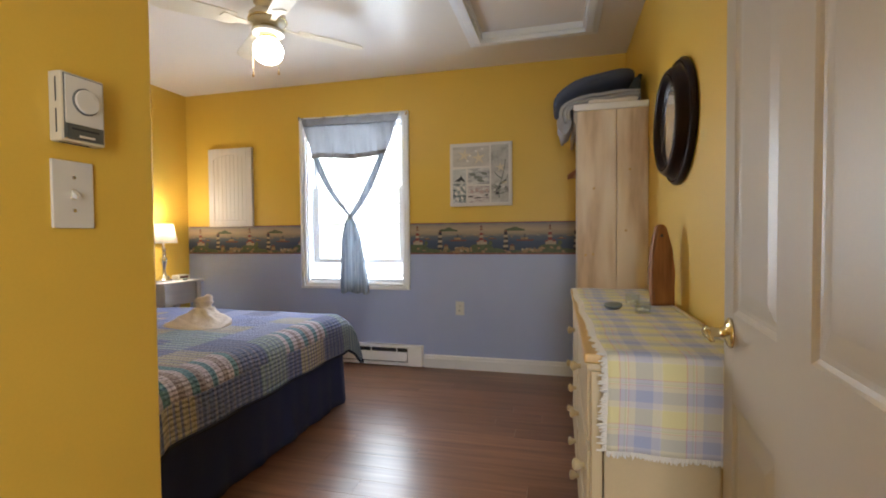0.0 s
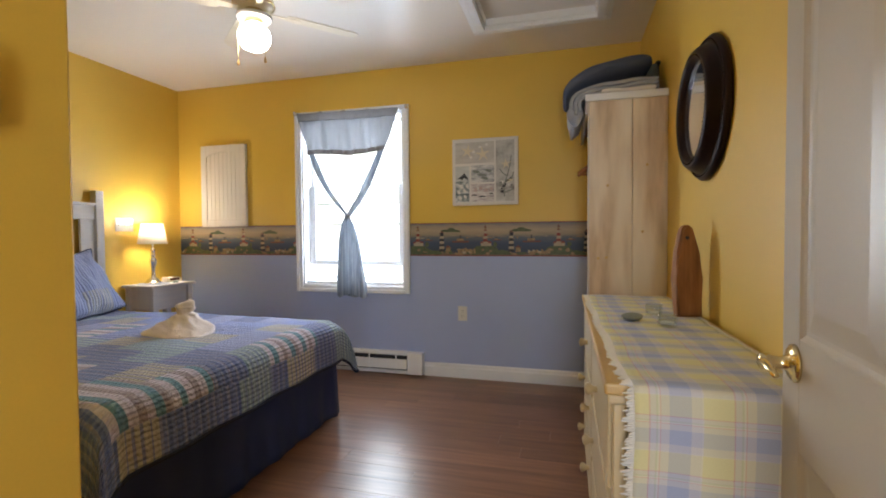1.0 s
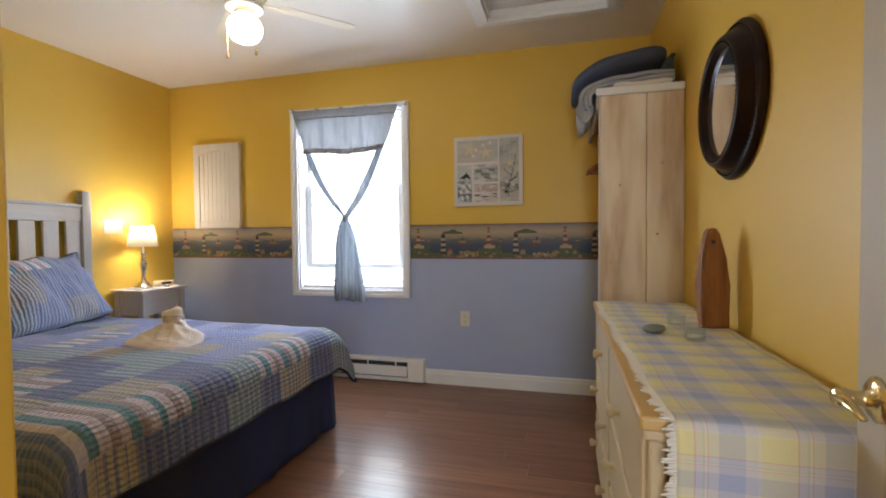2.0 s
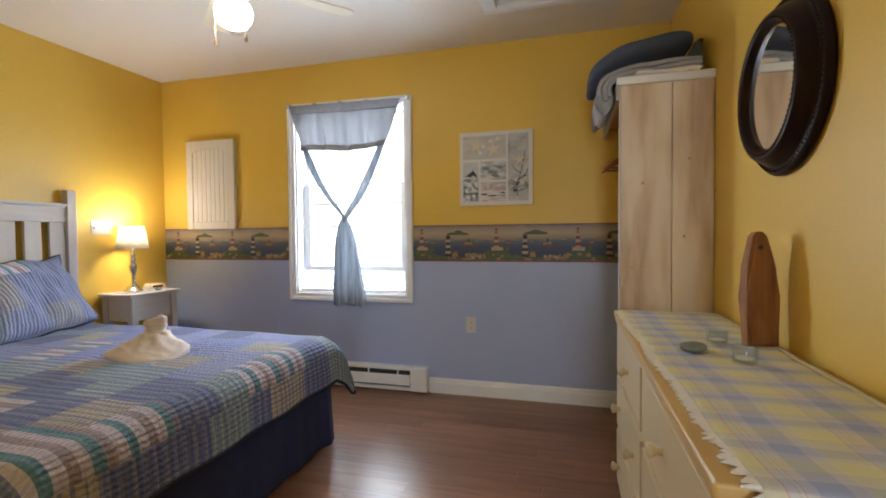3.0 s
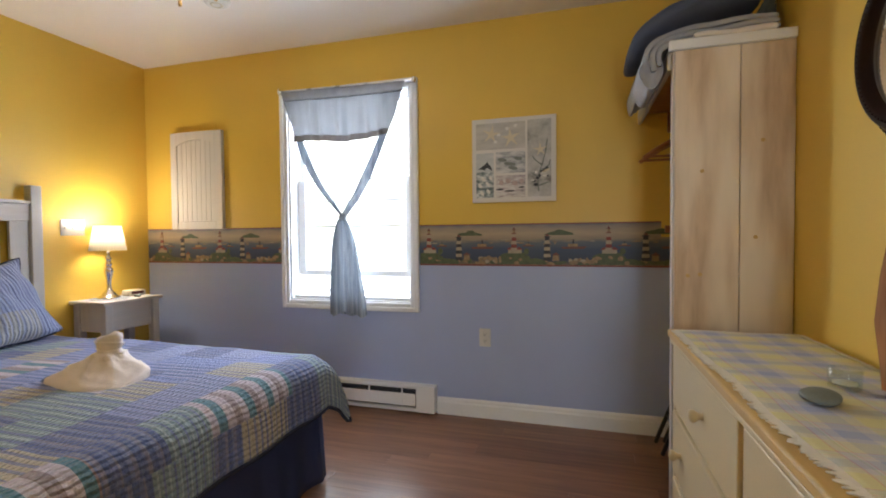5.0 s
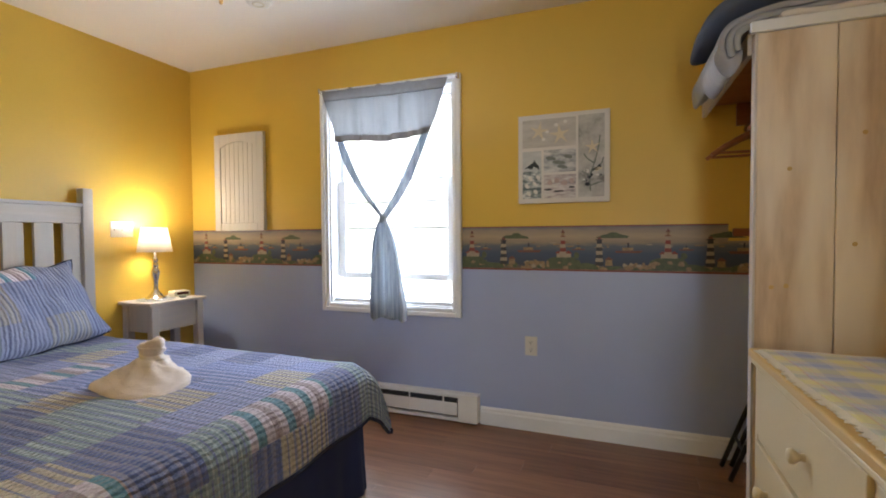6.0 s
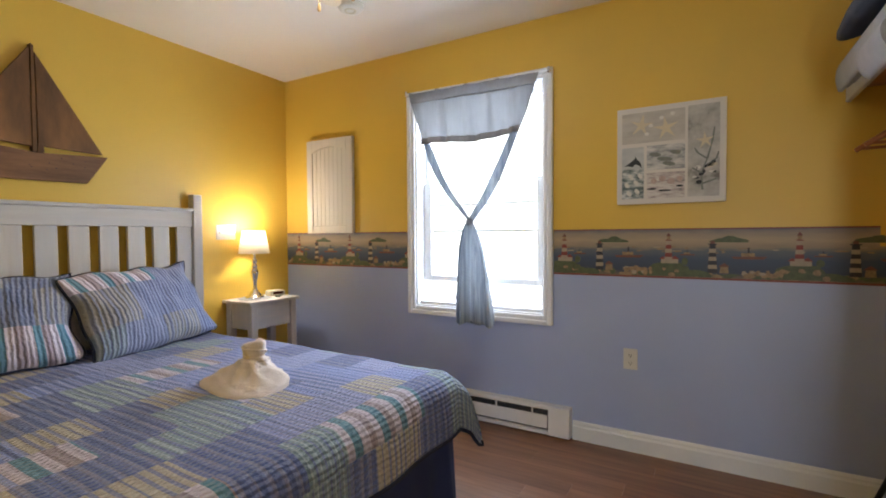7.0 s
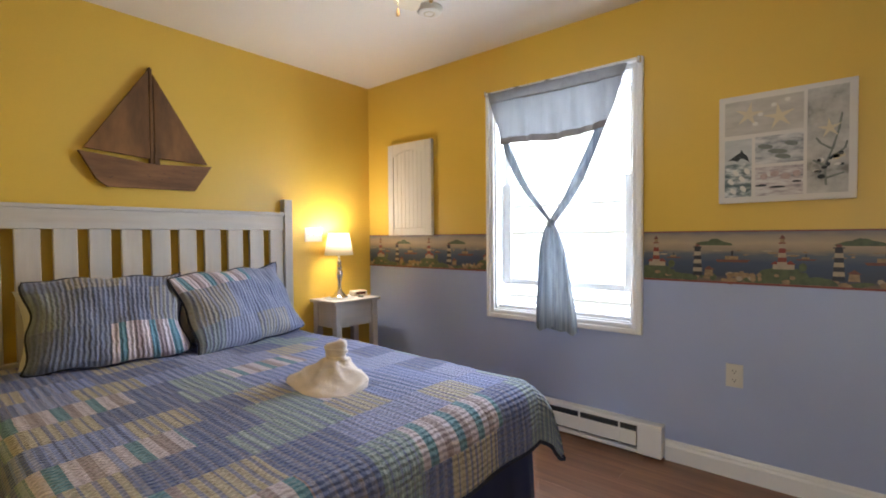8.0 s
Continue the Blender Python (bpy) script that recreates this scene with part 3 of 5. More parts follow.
        for bx, sc in ((c + 0.345, 1.0), (c + 0.085, 0.5)):
            bz = BZ0 + 0.105 + 0.03 * (1 - sc)
            flat([(bx - 0.07 * sc, bz + 0.012 * sc), (bx - 0.06 * sc, bz), (bx + 0.06 * sc, bz), (bx + 0.075 * sc, bz + 0.014 * sc)], "hull", 3)
            quad(bx - 0.03 * sc, bx + 0.025 * sc, bz + 0.012 * sc, bz + 0.03 * sc, "sand", 2)
            quad(bx - 0.004 * sc, bx + 0.004 * sc, bz + 0.03 * sc, bz + 0.056 * sc, "black", 2)
    part("printed_scene", bm, list(M_B.values()), border, "printed lighthouses, hills and boats")
border_run(X0 + 0.001, -2.093)
border_run(-1.076, X1 - 0.002, True)

# ---- bed ----
BY0, BY1, BXF, BZT = 1.235, 2.79, -1.215, 0.592   # sides, foot and top of the quilt
bed = thing("bed", (-2.25, 1.985, 0), "double bed with a whitewashed slatted headboard and navy skirt", "bed")
def bar(name, lo, hi, mat, parent=bed, bevel=0.004, label=""):
    return part(name, one_box(lo, hi, bevel, 2), mat, parent, label)
head = part("headboard_rail", one_box((-3.285, 1.145, 1.243), (-3.25, 2.828, 1.345), 0.004, 2), M_WASHED_Y, bed, "whitewashed top rail")
bar("rail_cap", (-3.295, 1.145, 1.345), (-3.235, 2.828, 1.366), M_WASHED_Y)
for y in (1.085, 2.828):
    bar("headboard_post", (-3.295, y, 0.0), (-3.235, y + 0.06, 1.458), M_WASHED, bevel=0.005)
for k in range(12):
    y = 2.728 - 0.1447 * k
    bar("headboard_slat", (-3.28, y, 0.6), (-3.258, y + 0.098, 1.243), M_WASHED)
bar("headboard_rail", (-3.285, 1.145, 0.44), (-3.25, 2.828, 0.605), M_WASHED_Y)
bar("box_spring", (-3.23, 1.28, 0.12), (-1.28, 2.74, 0.34), M_LINEN, bevel=0.02)
bar("mattress", (-3.23, 1.275, 0.34), (-1.265, 2.745, 0.565), M_LINEN, bevel=0.05)
for x in (-3.1, -1.4):
    for y in (1.4, 2.55):
        bar("leg", (x - 0.03, y - 0.03, 0), (x + 0.03, y + 0.03, 0.12), M_BLACKMETAL)
# skirt: hangs to the floor with box pleats
def skirt_run(ax, a0, a1, other, out):
    def place(u, v):
        s = a0 + (a1 - a0) * u
        z = 0.42 - 0.412 * v
        pleat = 0.006 * math.sin(s * 21) * v + 0.004 * math.sin(s * 47 + 1) * v
        near = min(abs(s - a0), abs(s - a1))
        pleat += 0.018 * v * math.exp(-((near - 0.05) / 0.025) ** 2)
        d = other + out * (0.008 + 0.018 * v + pleat)
        return (d, s, z) if ax == "y" else (s, d, z)
    return sheet(110, 10, place)
cloth_part("bed_skirt", *skirt_run("y", 1.265, 2.775, -1.277, 1), M_NAVY, bed, "navy cotton bed skirt", 0.003)
cloth_part("bed_skirt", *skirt_run("x", -3.22, -1.267, 2.752, 1), M_NAVY, bed, "navy cotton bed skirt", 0.003)
cloth_part("bed_skirt", *skirt_run("x", -3.22, -1.262, 1.275, -1), M_NAVY, bed, "navy cotton bed skirt", 0.003)

# patchwork dyes
DYE = {"cream": (0.56, 0.51, 0.46), "teal": (0.11, 0.24, 0.26), "taupe": (0.33, 0.27, 0.24), "blue": (0.22, 0.28, 0.45), "deep": (0.10, 0.135, 0.25),
       "lav": (0.30, 0.33, 0.43), "soft": (0.26, 0.305, 0.44), "slate": (0.165, 0.20, 0.31), "sage": (0.22, 0.30, 0.27), "mint": (0.36, 0.44, 0.38), "gold": (0.45, 0.405, 0.25), "grey": (0.22, 0.23, 0.28), "navy": (0.05, 0.065, 0.13)}
DYE = {k: (c[0] * 1.14, c[1] * 1.13, min(1.0, c[2] * 1.48)) for k, c in DYE.items()}
def patch_colour(kind, s):
    """Colour of a striped patch at s metres across its stripes."""
    if kind == "F":
        return DYE[("cream", "teal", "cream", "taupe", "cream", "teal", "taupe")[int(s / 0.033) % 7]]
    if kind == "B":
        return DYE[("blue", "lav", "blue", "deep")[int(s / 0.0092) % 4]]
    if kind == "D":
        return DYE[("slate", "grey", "deep", "deep")[int(s / 0.0095) % 4]]
    if kind == "Y":
        return DYE[("gold", "gold", "grey")[int(s / 0.0105) % 3]]
    if kind == "G":
        return DYE[("sage", "mint", "sage", "slate")[int(s / 0.009) % 4]]
    return DYE[("lav", "soft", "lav", "slate")[int(s / 0.009) % 4]]
ROW, ROW_START = 0.177, 0.118
FOOT = 10
# patch kinds along each row of the quilt: where a patch ends, across the bed, and its kind
ROWS_OF = {-1: "0.3B 0.6Y 0.9D 1.2L 1.6B 2G", 0: "0.35D 0.62B 0.95F 1.3D 1.55Y 2B", 1: "0.28G 0.6D 0.86Y 1.2B 1.5G 2D", 2: "0.34Y 0.55B 0.9D 1.16L 1.4D 1.62G 2B",
           3: "0.3D 0.47L 0.68Y 0.96B 1.27L 1.48Y 1.7B 2D", 4: "0.21Y 0.59F 0.75D 0.95G 1.3F 1.6B 2L", 5: "0.24G 0.45Y 0.72D 0.94G 1.24B 1.52L 2D",
           6: "0.22D 0.50B 0.67Y 0.85D 1.0Y 1.4B 1.7L 2G", 7: "0.24G 0.40F 0.42L 0.59F 0.80D 1.02G 1.12F 1.3D 1.52B 2D", 8: "0.22D 0.40Y 0.66D 1.0G 1.19Y 1.56B 2L",
           9: "0.24D 0.46F 0.66Y 0.9D 1.3L 1.5Y 1.68B 2G", 10: "0.24D 0.67F 0.86D 1.02G 1.44F 1.62D 3G", 11: "0.26D 0.42Y 0.80D 1.02G 1.14D 1.40Y 1.62D 3G"}
def patches(row):
    """(start, end, kind) along one row of the quilt."""
    out, pos = [], -1.0
    for word in ROWS_OF[row].split():
        out.append((pos, float(word[:-1]), word[-1]))
        pos = float(word[:-1])
    return out
QL, QW = 2.205, 1.98      # quilt length (head to hem) and width
QX0 = -3.21
def quilt_point(a, b):
    """Place of the quilt's point a metres from the head end and b metres across."""
    t = b - QW / 2
    ca, cb, rc = a - (QL - 0.16), abs(t) - (QW / 2 - 0.16), 0.16
    if ca > 0 and cb > 0:      # rounded corners of the quilt
        k = max(ca, cb) / math.hypot(ca, cb)
        a, t = QL - rc + ca * k, (QW / 2 - rc + cb * k) * (1 if t > 0 else -1)
    fx = QX0 + a
    ex = max(0.0, fx - (BXF - 0.07))
    cy = (BY0 + BY1) / 2
    half = (BY1 - BY0) / 2 - 0.07
    ey = max(0.0, abs(t) - half)
    sy = 1 if t > 0 else -1
    def fold(e, r=0.085):
        q = r * math.pi / 2
        if e < q:
            return r * math.sin(e / r), r * (1 - math.cos(e / r))
        return r + 0.012 * math.sin(min(1, (e - q) / 0.2) * 2.0), r + (e - q)
    ox, dx = fold(ex)
    oy, dy = fold(ey)
    both = min(ex, ey)
    d = (dx ** 4 + dy ** 4) ** 0.25 + 0.5 * both
    x = min(fx, BXF - 0.07) + ox + 0.16 * both * (1 if both > 0.05 else both / 0.05)
    y = cy + sy * (min(abs(t), half) + oy + 0.08 * both)
    top = BZT + 0.012 * math.cos((fx + 2.2) * 1.3) * math.cos((y - cy) * 1.6)
    n = noise.noise((fx * 3.1, b * 3.3, 0.3)) * 0.006 + noise.noise((fx * 9, b * 8, 2.1)) * 0.003
    hang = min(1.0, (ex + ey) / 0.2)
    wav = hang * 0.007 * math.sin((y if ex > ey else fx) * 17 + 1.0)
    return x + (n + wav if ex > 0 else 0), y + sy * (n + wav if ey > 0 else 0), top - d + (n if hang < 0.5 else 0)
NA, NB = 249, 330
verts, faces = sheet(NA, NB, lambda u, v: quilt_point(u * QL, v * QW))
me = bpy.data.meshes.new("quilt")
me.from_pydata(verts, [], faces)
uv = me.uv_layers.new(name="UVMap")
w = NB + 1
loops = np.array([p for f in faces for p in f])
uv.data.foreach_set("uv", np.column_stack(((loops // w) / NA * QL, (loops % w) / NB * QW)).astype(np.float32).ravel())
dye = me.attributes.new("dye", "FLOAT_COLOR", "FACE")
cols = []
for i in range(NA):
    a = (i + 0.5) / NA * QL
    laid = patches(min(11, math.floor((a - ROW_START) / ROW)))
    for j in range(NB):
        b = (j + 0.5) / NB * QW
        c = DYE["blue"]
        for p0, p1, kind in laid:
            if p0 <= b < p1:
                c = patch_colour(kind, b - max(p0, 0.0))
                break
        cols.extend((*c, 1.0))
dye.data.foreach_set("color", cols)
M_QUILT = striped_cloth("patchwork_quilt", 16.0, 1.0)
quilt = thing("quilt", (-2.2, 1.985, BZT), "blue, green and cream striped patchwork quilt spread over the bed", "quilt")
cover = part_mesh("cover", me, M_QUILT, quilt, "", True)
bm = bmesh.new()
tube(bm, [quilt_point(QL * i / 90, 0) for i in range(90)] + [quilt_point(QL, QW * i / 120) for i in range(120)] + [quilt_point(QL * (1 - i / 90), QW) for i in range(91)], 0.008, 6)
part("binding", bm, M_PIPING, quilt, "navy bound edge", True)
so = cover.modifiers.new("thickness", "SOLIDIFY")
so.thickness, so.offset = 0.010, -1

# pillows
def cushion(name, w, h, thick, m, mat, label, category, group, dyed=None, flange=0.03):
    """A filled pillow: two bulging faces meeting in a flat flange. dyed(u, v) gives patch colours."""
    nu, nv = (84, 48) if dyed else (56, 40)
    def soft_edge(u, v):
        """Wavy flange with rounded corners, for the quilted shams."""
        if not dyed:
            return 0.0, 0.0, 0.0
        su, sv = 2 * u - 1, 2 * v - 1
        cr = (su * su * sv * sv) ** 5
        side, ends = abs(su) ** 8, abs(sv) ** 8
        return (-0.012 * cr * su + 0.010 * side * math.sin(13 * v + 9 * w), 0.013 * max(side, ends) * math.sin(17 * u + 11 * v + 20 * w),
                -0.016 * cr * sv + ends * (0.008 * math.sin(14 * u + 7 * w) + 0.008) * (1 if v > 0.5 else 0.5))
    def face(sign):
        def place(u, v):
            x, z = (u - 0.5) * w, v * h
            du, dv = abs(2 * u - 1), abs(2 * v - 1)
            e = max(0.0, 1 - du ** 2.4) * max(0.0, 1 - dv ** 2.4)
            bulge = thick * 0.5 * math.sqrt(e) + 0.0015
            wr = 0.022 * noise.noise((x * 6 + w, z * 6, sign)) * math.sqrt(e) + 0.010 * noise.noise((x * 17 + w, z * 9, sign)) * math.sqrt(e) + 0.006 * math.sin(12 * u + 5 * v) * (1 - e) * (1 if dv > 0.9 or du > 0.93 else 0)
            droop = (0.035 * (1 - du ** 2) + 0.01 * math.sin(9 * u + 1)) * v ** 2 * w
            sx, sy, sz = soft_edge(u, v)
            return m @ Vector((x * (1 - 0.11 * (1 - dv ** 2)) + sx, sign * bulge + wr + sy, z - droop + sz))
        return sheet(nu, nv, place)
    va, fa = face(-1)
    vb, fb = face(1)
    n = len(va)
    me = bpy.data.meshes.new(name)
    me.from_pydata(va + vb, [], fa + [tuple(n + i for i in f[::-1]) for f in fb])
    uvl = me.uv_layers.new(name="UVMap")
    ww = nv + 1
    lp = np.array([p for f in fa + [f[::-1] for f in fb] for p in f])
    uvl.data.foreach_set("uv", np.column_stack(((lp // ww) / nu * w, (lp % ww) / nv * h)).astype(np.float32).ravel())
    if dyed:
        at = me.attributes.new("dye", "FLOAT_COLOR", "FACE")
        cc = []
        for _ in (0, 1):
            for i in range(nu):
                for j in range(nv):
                    cc.extend((*dyed((i + 0.5) / nu * w, (j + 0.5) / nv * h), 1.0))
        at.data.foreach_set("color", cc)
    me.materials.append(mat)
    me.polygons.foreach_set("use_smooth", [True] * len(me.polygons))
    if not dyed:
        ob = new(name, me)
        BASE[ob] = Vector((0, 0, 0))
        return tagged(ob, label, category, group)
    base = m.translation
    top = thing(name, base, label, category, group)
    part_mesh("cover", me, [], top)
    bm = bmesh.new()
    ring = [m @ Vector(((u - 0.5) * w * (1 - 0.11 * (1 - (2 * v - 1) ** 2)), 0.006 * math.sin(12 * u + 5 * v), v * h - (0.035 * (1 - (2 * u - 1) ** 2) + 0.01 * math.sin(9 * u + 1)) * v ** 2 * w)) + m.to_3x3() @ Vector(soft_edge(u, v))
            for u, v in [(i / 20, 0) for i in range(20)] + [(1, i / 14) for i in range(14)] + [(1 - i / 20, 1) for i in range(20)] + [(0, 1 - i / 14) for i in range(15)]]
    tube(bm, ring, 0.0075, 6)
    part("piping", bm, M_PIPING, top, "navy piped edge", True)
    return top
def sham_dye(seed):
    lay = {1: [(0.0, 0.14, [(0, .14, "G"), (.14, .36, "L"), (.36, .58, "Y"), (.58, 1, "B")]), (0.14, 0.36, [(0, .24, "Y"), (.24, 1, "B")]), (0.36, 1, [(0, .42, "F"), (.42, 1, "B")])],
           2: [(0.0, 0.17, [(0, .14, "D"), (.14, .32, "D"), (.32, 1, "F")]), (0.17, 0.37, [(0, .12, "G"), (.12, .5, "D"), (.5, 1, "Y")]), (0.37, 1, [(0, .16, "D"), (.16, .4, "Y"), (.4, 1, "D")])]}[seed]
    def dyed(u, v):
        for z0, z1, runs in lay:
            if z0 <= v < z1:
                for a, b, kind in runs:
                    if a <= u < b:
                        c = patch_colour(kind, u - a)
                        k = 0.0 if kind == "F" else 0.62
                        return tuple(p * (1 - k) + q * k for p, q in zip(c, (0.19, 0.215, 0.29)))
        return DYE["slate"]
    return dyed
M_SHAM = striped_cloth("patchwork_sham", 15.0, 0.5)
def leaning(x, y, z, lean, turn, roll=0):
    return Matrix.Translation((x, y, z)) @ Matrix.Rotation(radians(90 + turn), 4, "Z") @ Matrix.Rotation(radians(-lean), 4, "X") @ Matrix.Rotation(radians(roll), 4, "Y")
cushion("pillow", 0.60, 0.37, 0.12, leaning(-3.06, 2.40, 0.60, 14, 0), M_LINEN, "plain white pillow behind the patterned sham", "pillow", "white pillows")
cushion("pillow", 0.60, 0.37, 0.12, leaning(-3.06, 1.70, 0.60, 14, 0), M_LINEN, "plain white pillow behind the patterned sham", "pillow", "white pillows")
cushion("pillow_sham", 0.72, 0.48, 0.21, leaning(-2.79, 2.385, 0.603, 33, 9, -3), M_SHAM, "blue and green patchwork pillow sham leaning on a pillow", "pillow", "patchwork shams", sham_dye(1))
cushion("pillow_sham", 0.66, 0.46, 0.21, leaning(-2.86, 1.71, 0.603, 30, -10, 0), M_SHAM, "grey-blue patchwork pillow sham with a striped corner", "pillow", "patchwork shams", sham_dye(2))

# towel folded into an animal shape: a wrapped body with a pulled-out tip, a twisted neck and a folded head
TZ = BZT + 0.004
TC, TURN_T = Vector((-1.80, 2.165, 0)), radians(31)
def towel_at(u, v):
    """u round the towel, v from its foot to the top of the head."""
    a = 2 * math.pi * u
    body = max(0.0, 1 - v / 0.55)
    z = 0.084 * min(1.0, v / 0.5) ** 1.05 + 0.092 * max(0.0, (v - 0.44) / 0.56) - 0.008 * max(0.0, (v - 0.92) / 0.08) ** 2
    swell = math.sqrt(max(0.0, 1 - (max(0.0, 0.16 - v) / 0.16) ** 2 * 0.25))
    wide = max(0.0, 1 - (v / 0.56) ** 1.25) ** 1.05
    rx = (0.044 + 0.112 * wide) * swell
    ry = (0.038 + 0.066 * wide) * swell
    if v > 0.62:
        f = (v - 0.62) / 0.38
        rx *= 1.0 + 0.10 * math.sin(math.pi * f) - 0.62 * f ** 6
        ry *= (1.0 - 0.22 * f) * (1 - 0.6 * f ** 6)
    pinch = 1 - 0.07 * math.exp(-((v - 0.60) / 0.03) ** 2)
    # wraps: a spiral overlap with a sharp lip, and soft pleats under the neck
    turn = (a / (2 * math.pi) * (1 if v > 0.5 else 2) + v * (5.2 if v > 0.5 else 2.4) + 0.15) % 1.0
    lip = (0.007 if v > 0.5 else 0.014) * (turn ** 2 - 0.4) * (1.0 - 0.6 * max(0, v - 0.8) / 0.2)
    pleat = 0.006 * math.sin(7 * a + 9 * v) * math.exp(-((v - 0.36) / 0.14) ** 2)
    c, s = math.cos(a), math.sin(a)
    tip = 0.10 * body * max(0.0, -c) ** 7
    x = c * (rx * pinch + lip + pleat) - tip
    y = s * (ry * pinch * (1 + 0.55 * wide * (1 if s < 0 else 0.2)) + lip + pleat) + 0.6 * tip
    x += -0.015 * min(1.0, v / 0.5)
    y += 0.07 * min(1.0, v / 0.5)
    z += 0.012 * max(0.0, v - 0.75) / 0.25 * c + 0.016 * max(0.0, c) ** 3 * body * (v > 0.05)
    p = Vector((x * math.cos(TURN_T) - y * math.sin(TURN_T), x * math.sin(TURN_T) + y * math.cos(TURN_T), z))
    p += noise.noise_vector(p * 22) * 0.0045 + noise.noise_vector(p * 60) * 0.001
    p.z = max(0.0, p.z)
    return TC + p + Vector((0, 0, TZ))
verts, faces = sheet(96, 90, towel_at)
faces = faces + [tuple(i * 91 + 90 for i in range(96)), tuple(i * 91 for i in range(95, -1, -1))]
bm = bmesh.new()
made = [bm.verts.new(p) for p in verts]
for f in faces:
    bm.faces.new([made[k] for k in f])
bmesh.ops.remove_doubles(bm, verts=bm.verts[:], dist=0.0002)
towel = whole("towel", bm, M_TOWEL, (-1.80, 2.165, TZ), "cream bath towel folded into an animal shape on the bed", "towel", smooth=True)

# ---- nightstand and what stands on it ----
NX0, NX1, NY0, NY1, NZ = X0 + 0.008, -2.995, 3.065, 3.50, 0.726
ns = thing("nightstand", (-3.15, 3.28, 0), "small whitewashed wooden nightstand beside the bed", "nightstand")
part("tabletop", one_box((NX0, NY0, NZ - 0.022), (NX1, NY1, NZ), 0.004, 2), M_WASHED_Y, ns, "worn white tabletop")
for x in (NX0 + 0.012, NX1 - 0.062):
    for y in (NY0 + 0.02, NY1 - 0.07):
        part("leg", one_box((x, y, 0), (x + 0.05, y + 0.05, NZ - 0.022), 0.004), M_WASHED, ns)
part("apron", one_box((NX1 - 0.05, NY0 + 0.07, NZ - 0.20), (NX1 - 0.03, NY1 - 0.07, NZ - 0.022), 0.003), M_WASHED_Y, ns, "whitewashed drawer front")
part("apron", one_box((NX0 + 0.062, NY0 + 0.03, NZ - 0.20), (NX1 - 0.062, NY0 + 0.048, NZ - 0.022), 0.003), M_WASHED, ns)
part("apron", one_box((NX0 + 0.062, NY1 - 0.048, NZ - 0.20), (NX1 - 0.062, NY1 - 0.03, NZ - 0.022), 0.003), M_WASHED, ns)
LX, LY = -3.165, 3.235
bm = bmesh.new()
lathe(bm, [(0, 0), (0.115, 0), (0.118, 0.002), (0.115, 0.004), (0, 0.004)], (LX, LY, NZ), 40)
whole("doily", bm, M_DOILY, (LX, LY, NZ), "round grey woven mat under the lamp", "place mat")
NZL = NZ + 0.004
lampo = thing("table_lamp", (LX, LY, NZL), "lit table lamp with turned nickel base and white shade", "table lamp")
bm = bmesh.new()
lathe(bm, [(0, 0), (0.066, 0), (0.066, 0.008), (0.056, 0.016), (0.044, 0.022), (0.04, 0.034), (0.026, 0.046), (0.017, 0.06), (0.013, 0.085), (0.015, 0.12), (0.024, 0.16), (0.028, 0.185), (0.024, 0.205), (0.014, 0.216), (0.019, 0.226), (0.021, 0.236), (0.014, 0.246), (0.016, 0.262), (0.02, 0.272), (0.012, 0.284), (0.008, 0.30), (0.008, 0.34), (0, 0.34)], (LX, LY, NZL), 28)
part("lamp_base", bm, M_CHROME, lampo, "turned brushed nickel base", True)
S0, S1 = 1.055, 1.222
bm = bmesh.new()
lathe(bm, [(0.108, S0), (0.079, S1), (0.0775, S1), (0.1065, S0), (0.108, S0)], (LX, LY, 0), 40)
part("shade", bm, M_SHADE, lampo, "white tapered fabric shade", True)
bm = bmesh.new()
lathe(bm, [(0, -0.03), (0.02, -0.022), (0.028, 0), (0.02, 0.022), (0, 0.03)], (LX, LY, 1.125), 16)
part("bulb", bm, glowing("warm_bulb", (1.0, 0.8, 0.5), 30.0), lampo, smooth=True)
clock = thing("alarm_clock", (-3.19, 3.43, NZ), "small cream clock radio on the nightstand", "clock radio")
mm = pose(-3.17, 3.42, NZ, 0, 0, -10)
bm = one_box((-0.045, -0.06, 0), (0.045, 0.06, 0.042), 0.01, 3)
bm.transform(mm)
part("case", bm, M_IVORY, clock)
bm = one_box((0.03, -0.042, 0.014), (0.0465, 0.042, 0.034), 0.002)
bm.transform(mm)
part("display", bm, plain("dark_red_display", (0.10, 0.03, 0.02), 0.2, 0.1), clock, "dark red display")
bm = bmesh.new()
lathe(bm, [(0, 0), (0.02, 0.001), (0.024, 0.008), (0.017, 0.016), (0, 0.02)], (-3.075, 3.37, NZ), 12)
for v in bm.verts:
    v.co += noise.noise_vector(v.co * 60) * 0.003
    v.co.z = max(v.co.z, NZ)
whole("shell", bm, M_STONE, (-3.075, 3.37, NZ), "small brown-grey shell on the nightstand", "shell", smooth=True)

# ---- dresser ----
DX0, DX1, DY0, DY1, DZ = 0.2, X1 - 0.01, 1.195, 2.645, 0.8
dr = thing("dresser", (0.41, 1.92, 0), "cream painted dresser with round knobs and honey-coloured top", "dresser")
part("top", one_box((DX0, DY0, DZ - 0.026), (DX1, DY1, DZ), 0.006, 3), M_PINE, dr, "varnished honey pine top")
part("top_moulding", one_box((DX0 + 0.006, DY0 + 0.006, DZ - 0.046), (DX1, DY1 - 0.006, DZ - 0.026), 0.006, 2), M_CREAM, dr)
part("side_panel", one_box((DX0 + 0.05, DY0 + 0.018, 0.06), (DX1, DY0 + 0.036, DZ - 0.046), 0.002), M_CREAM, dr)
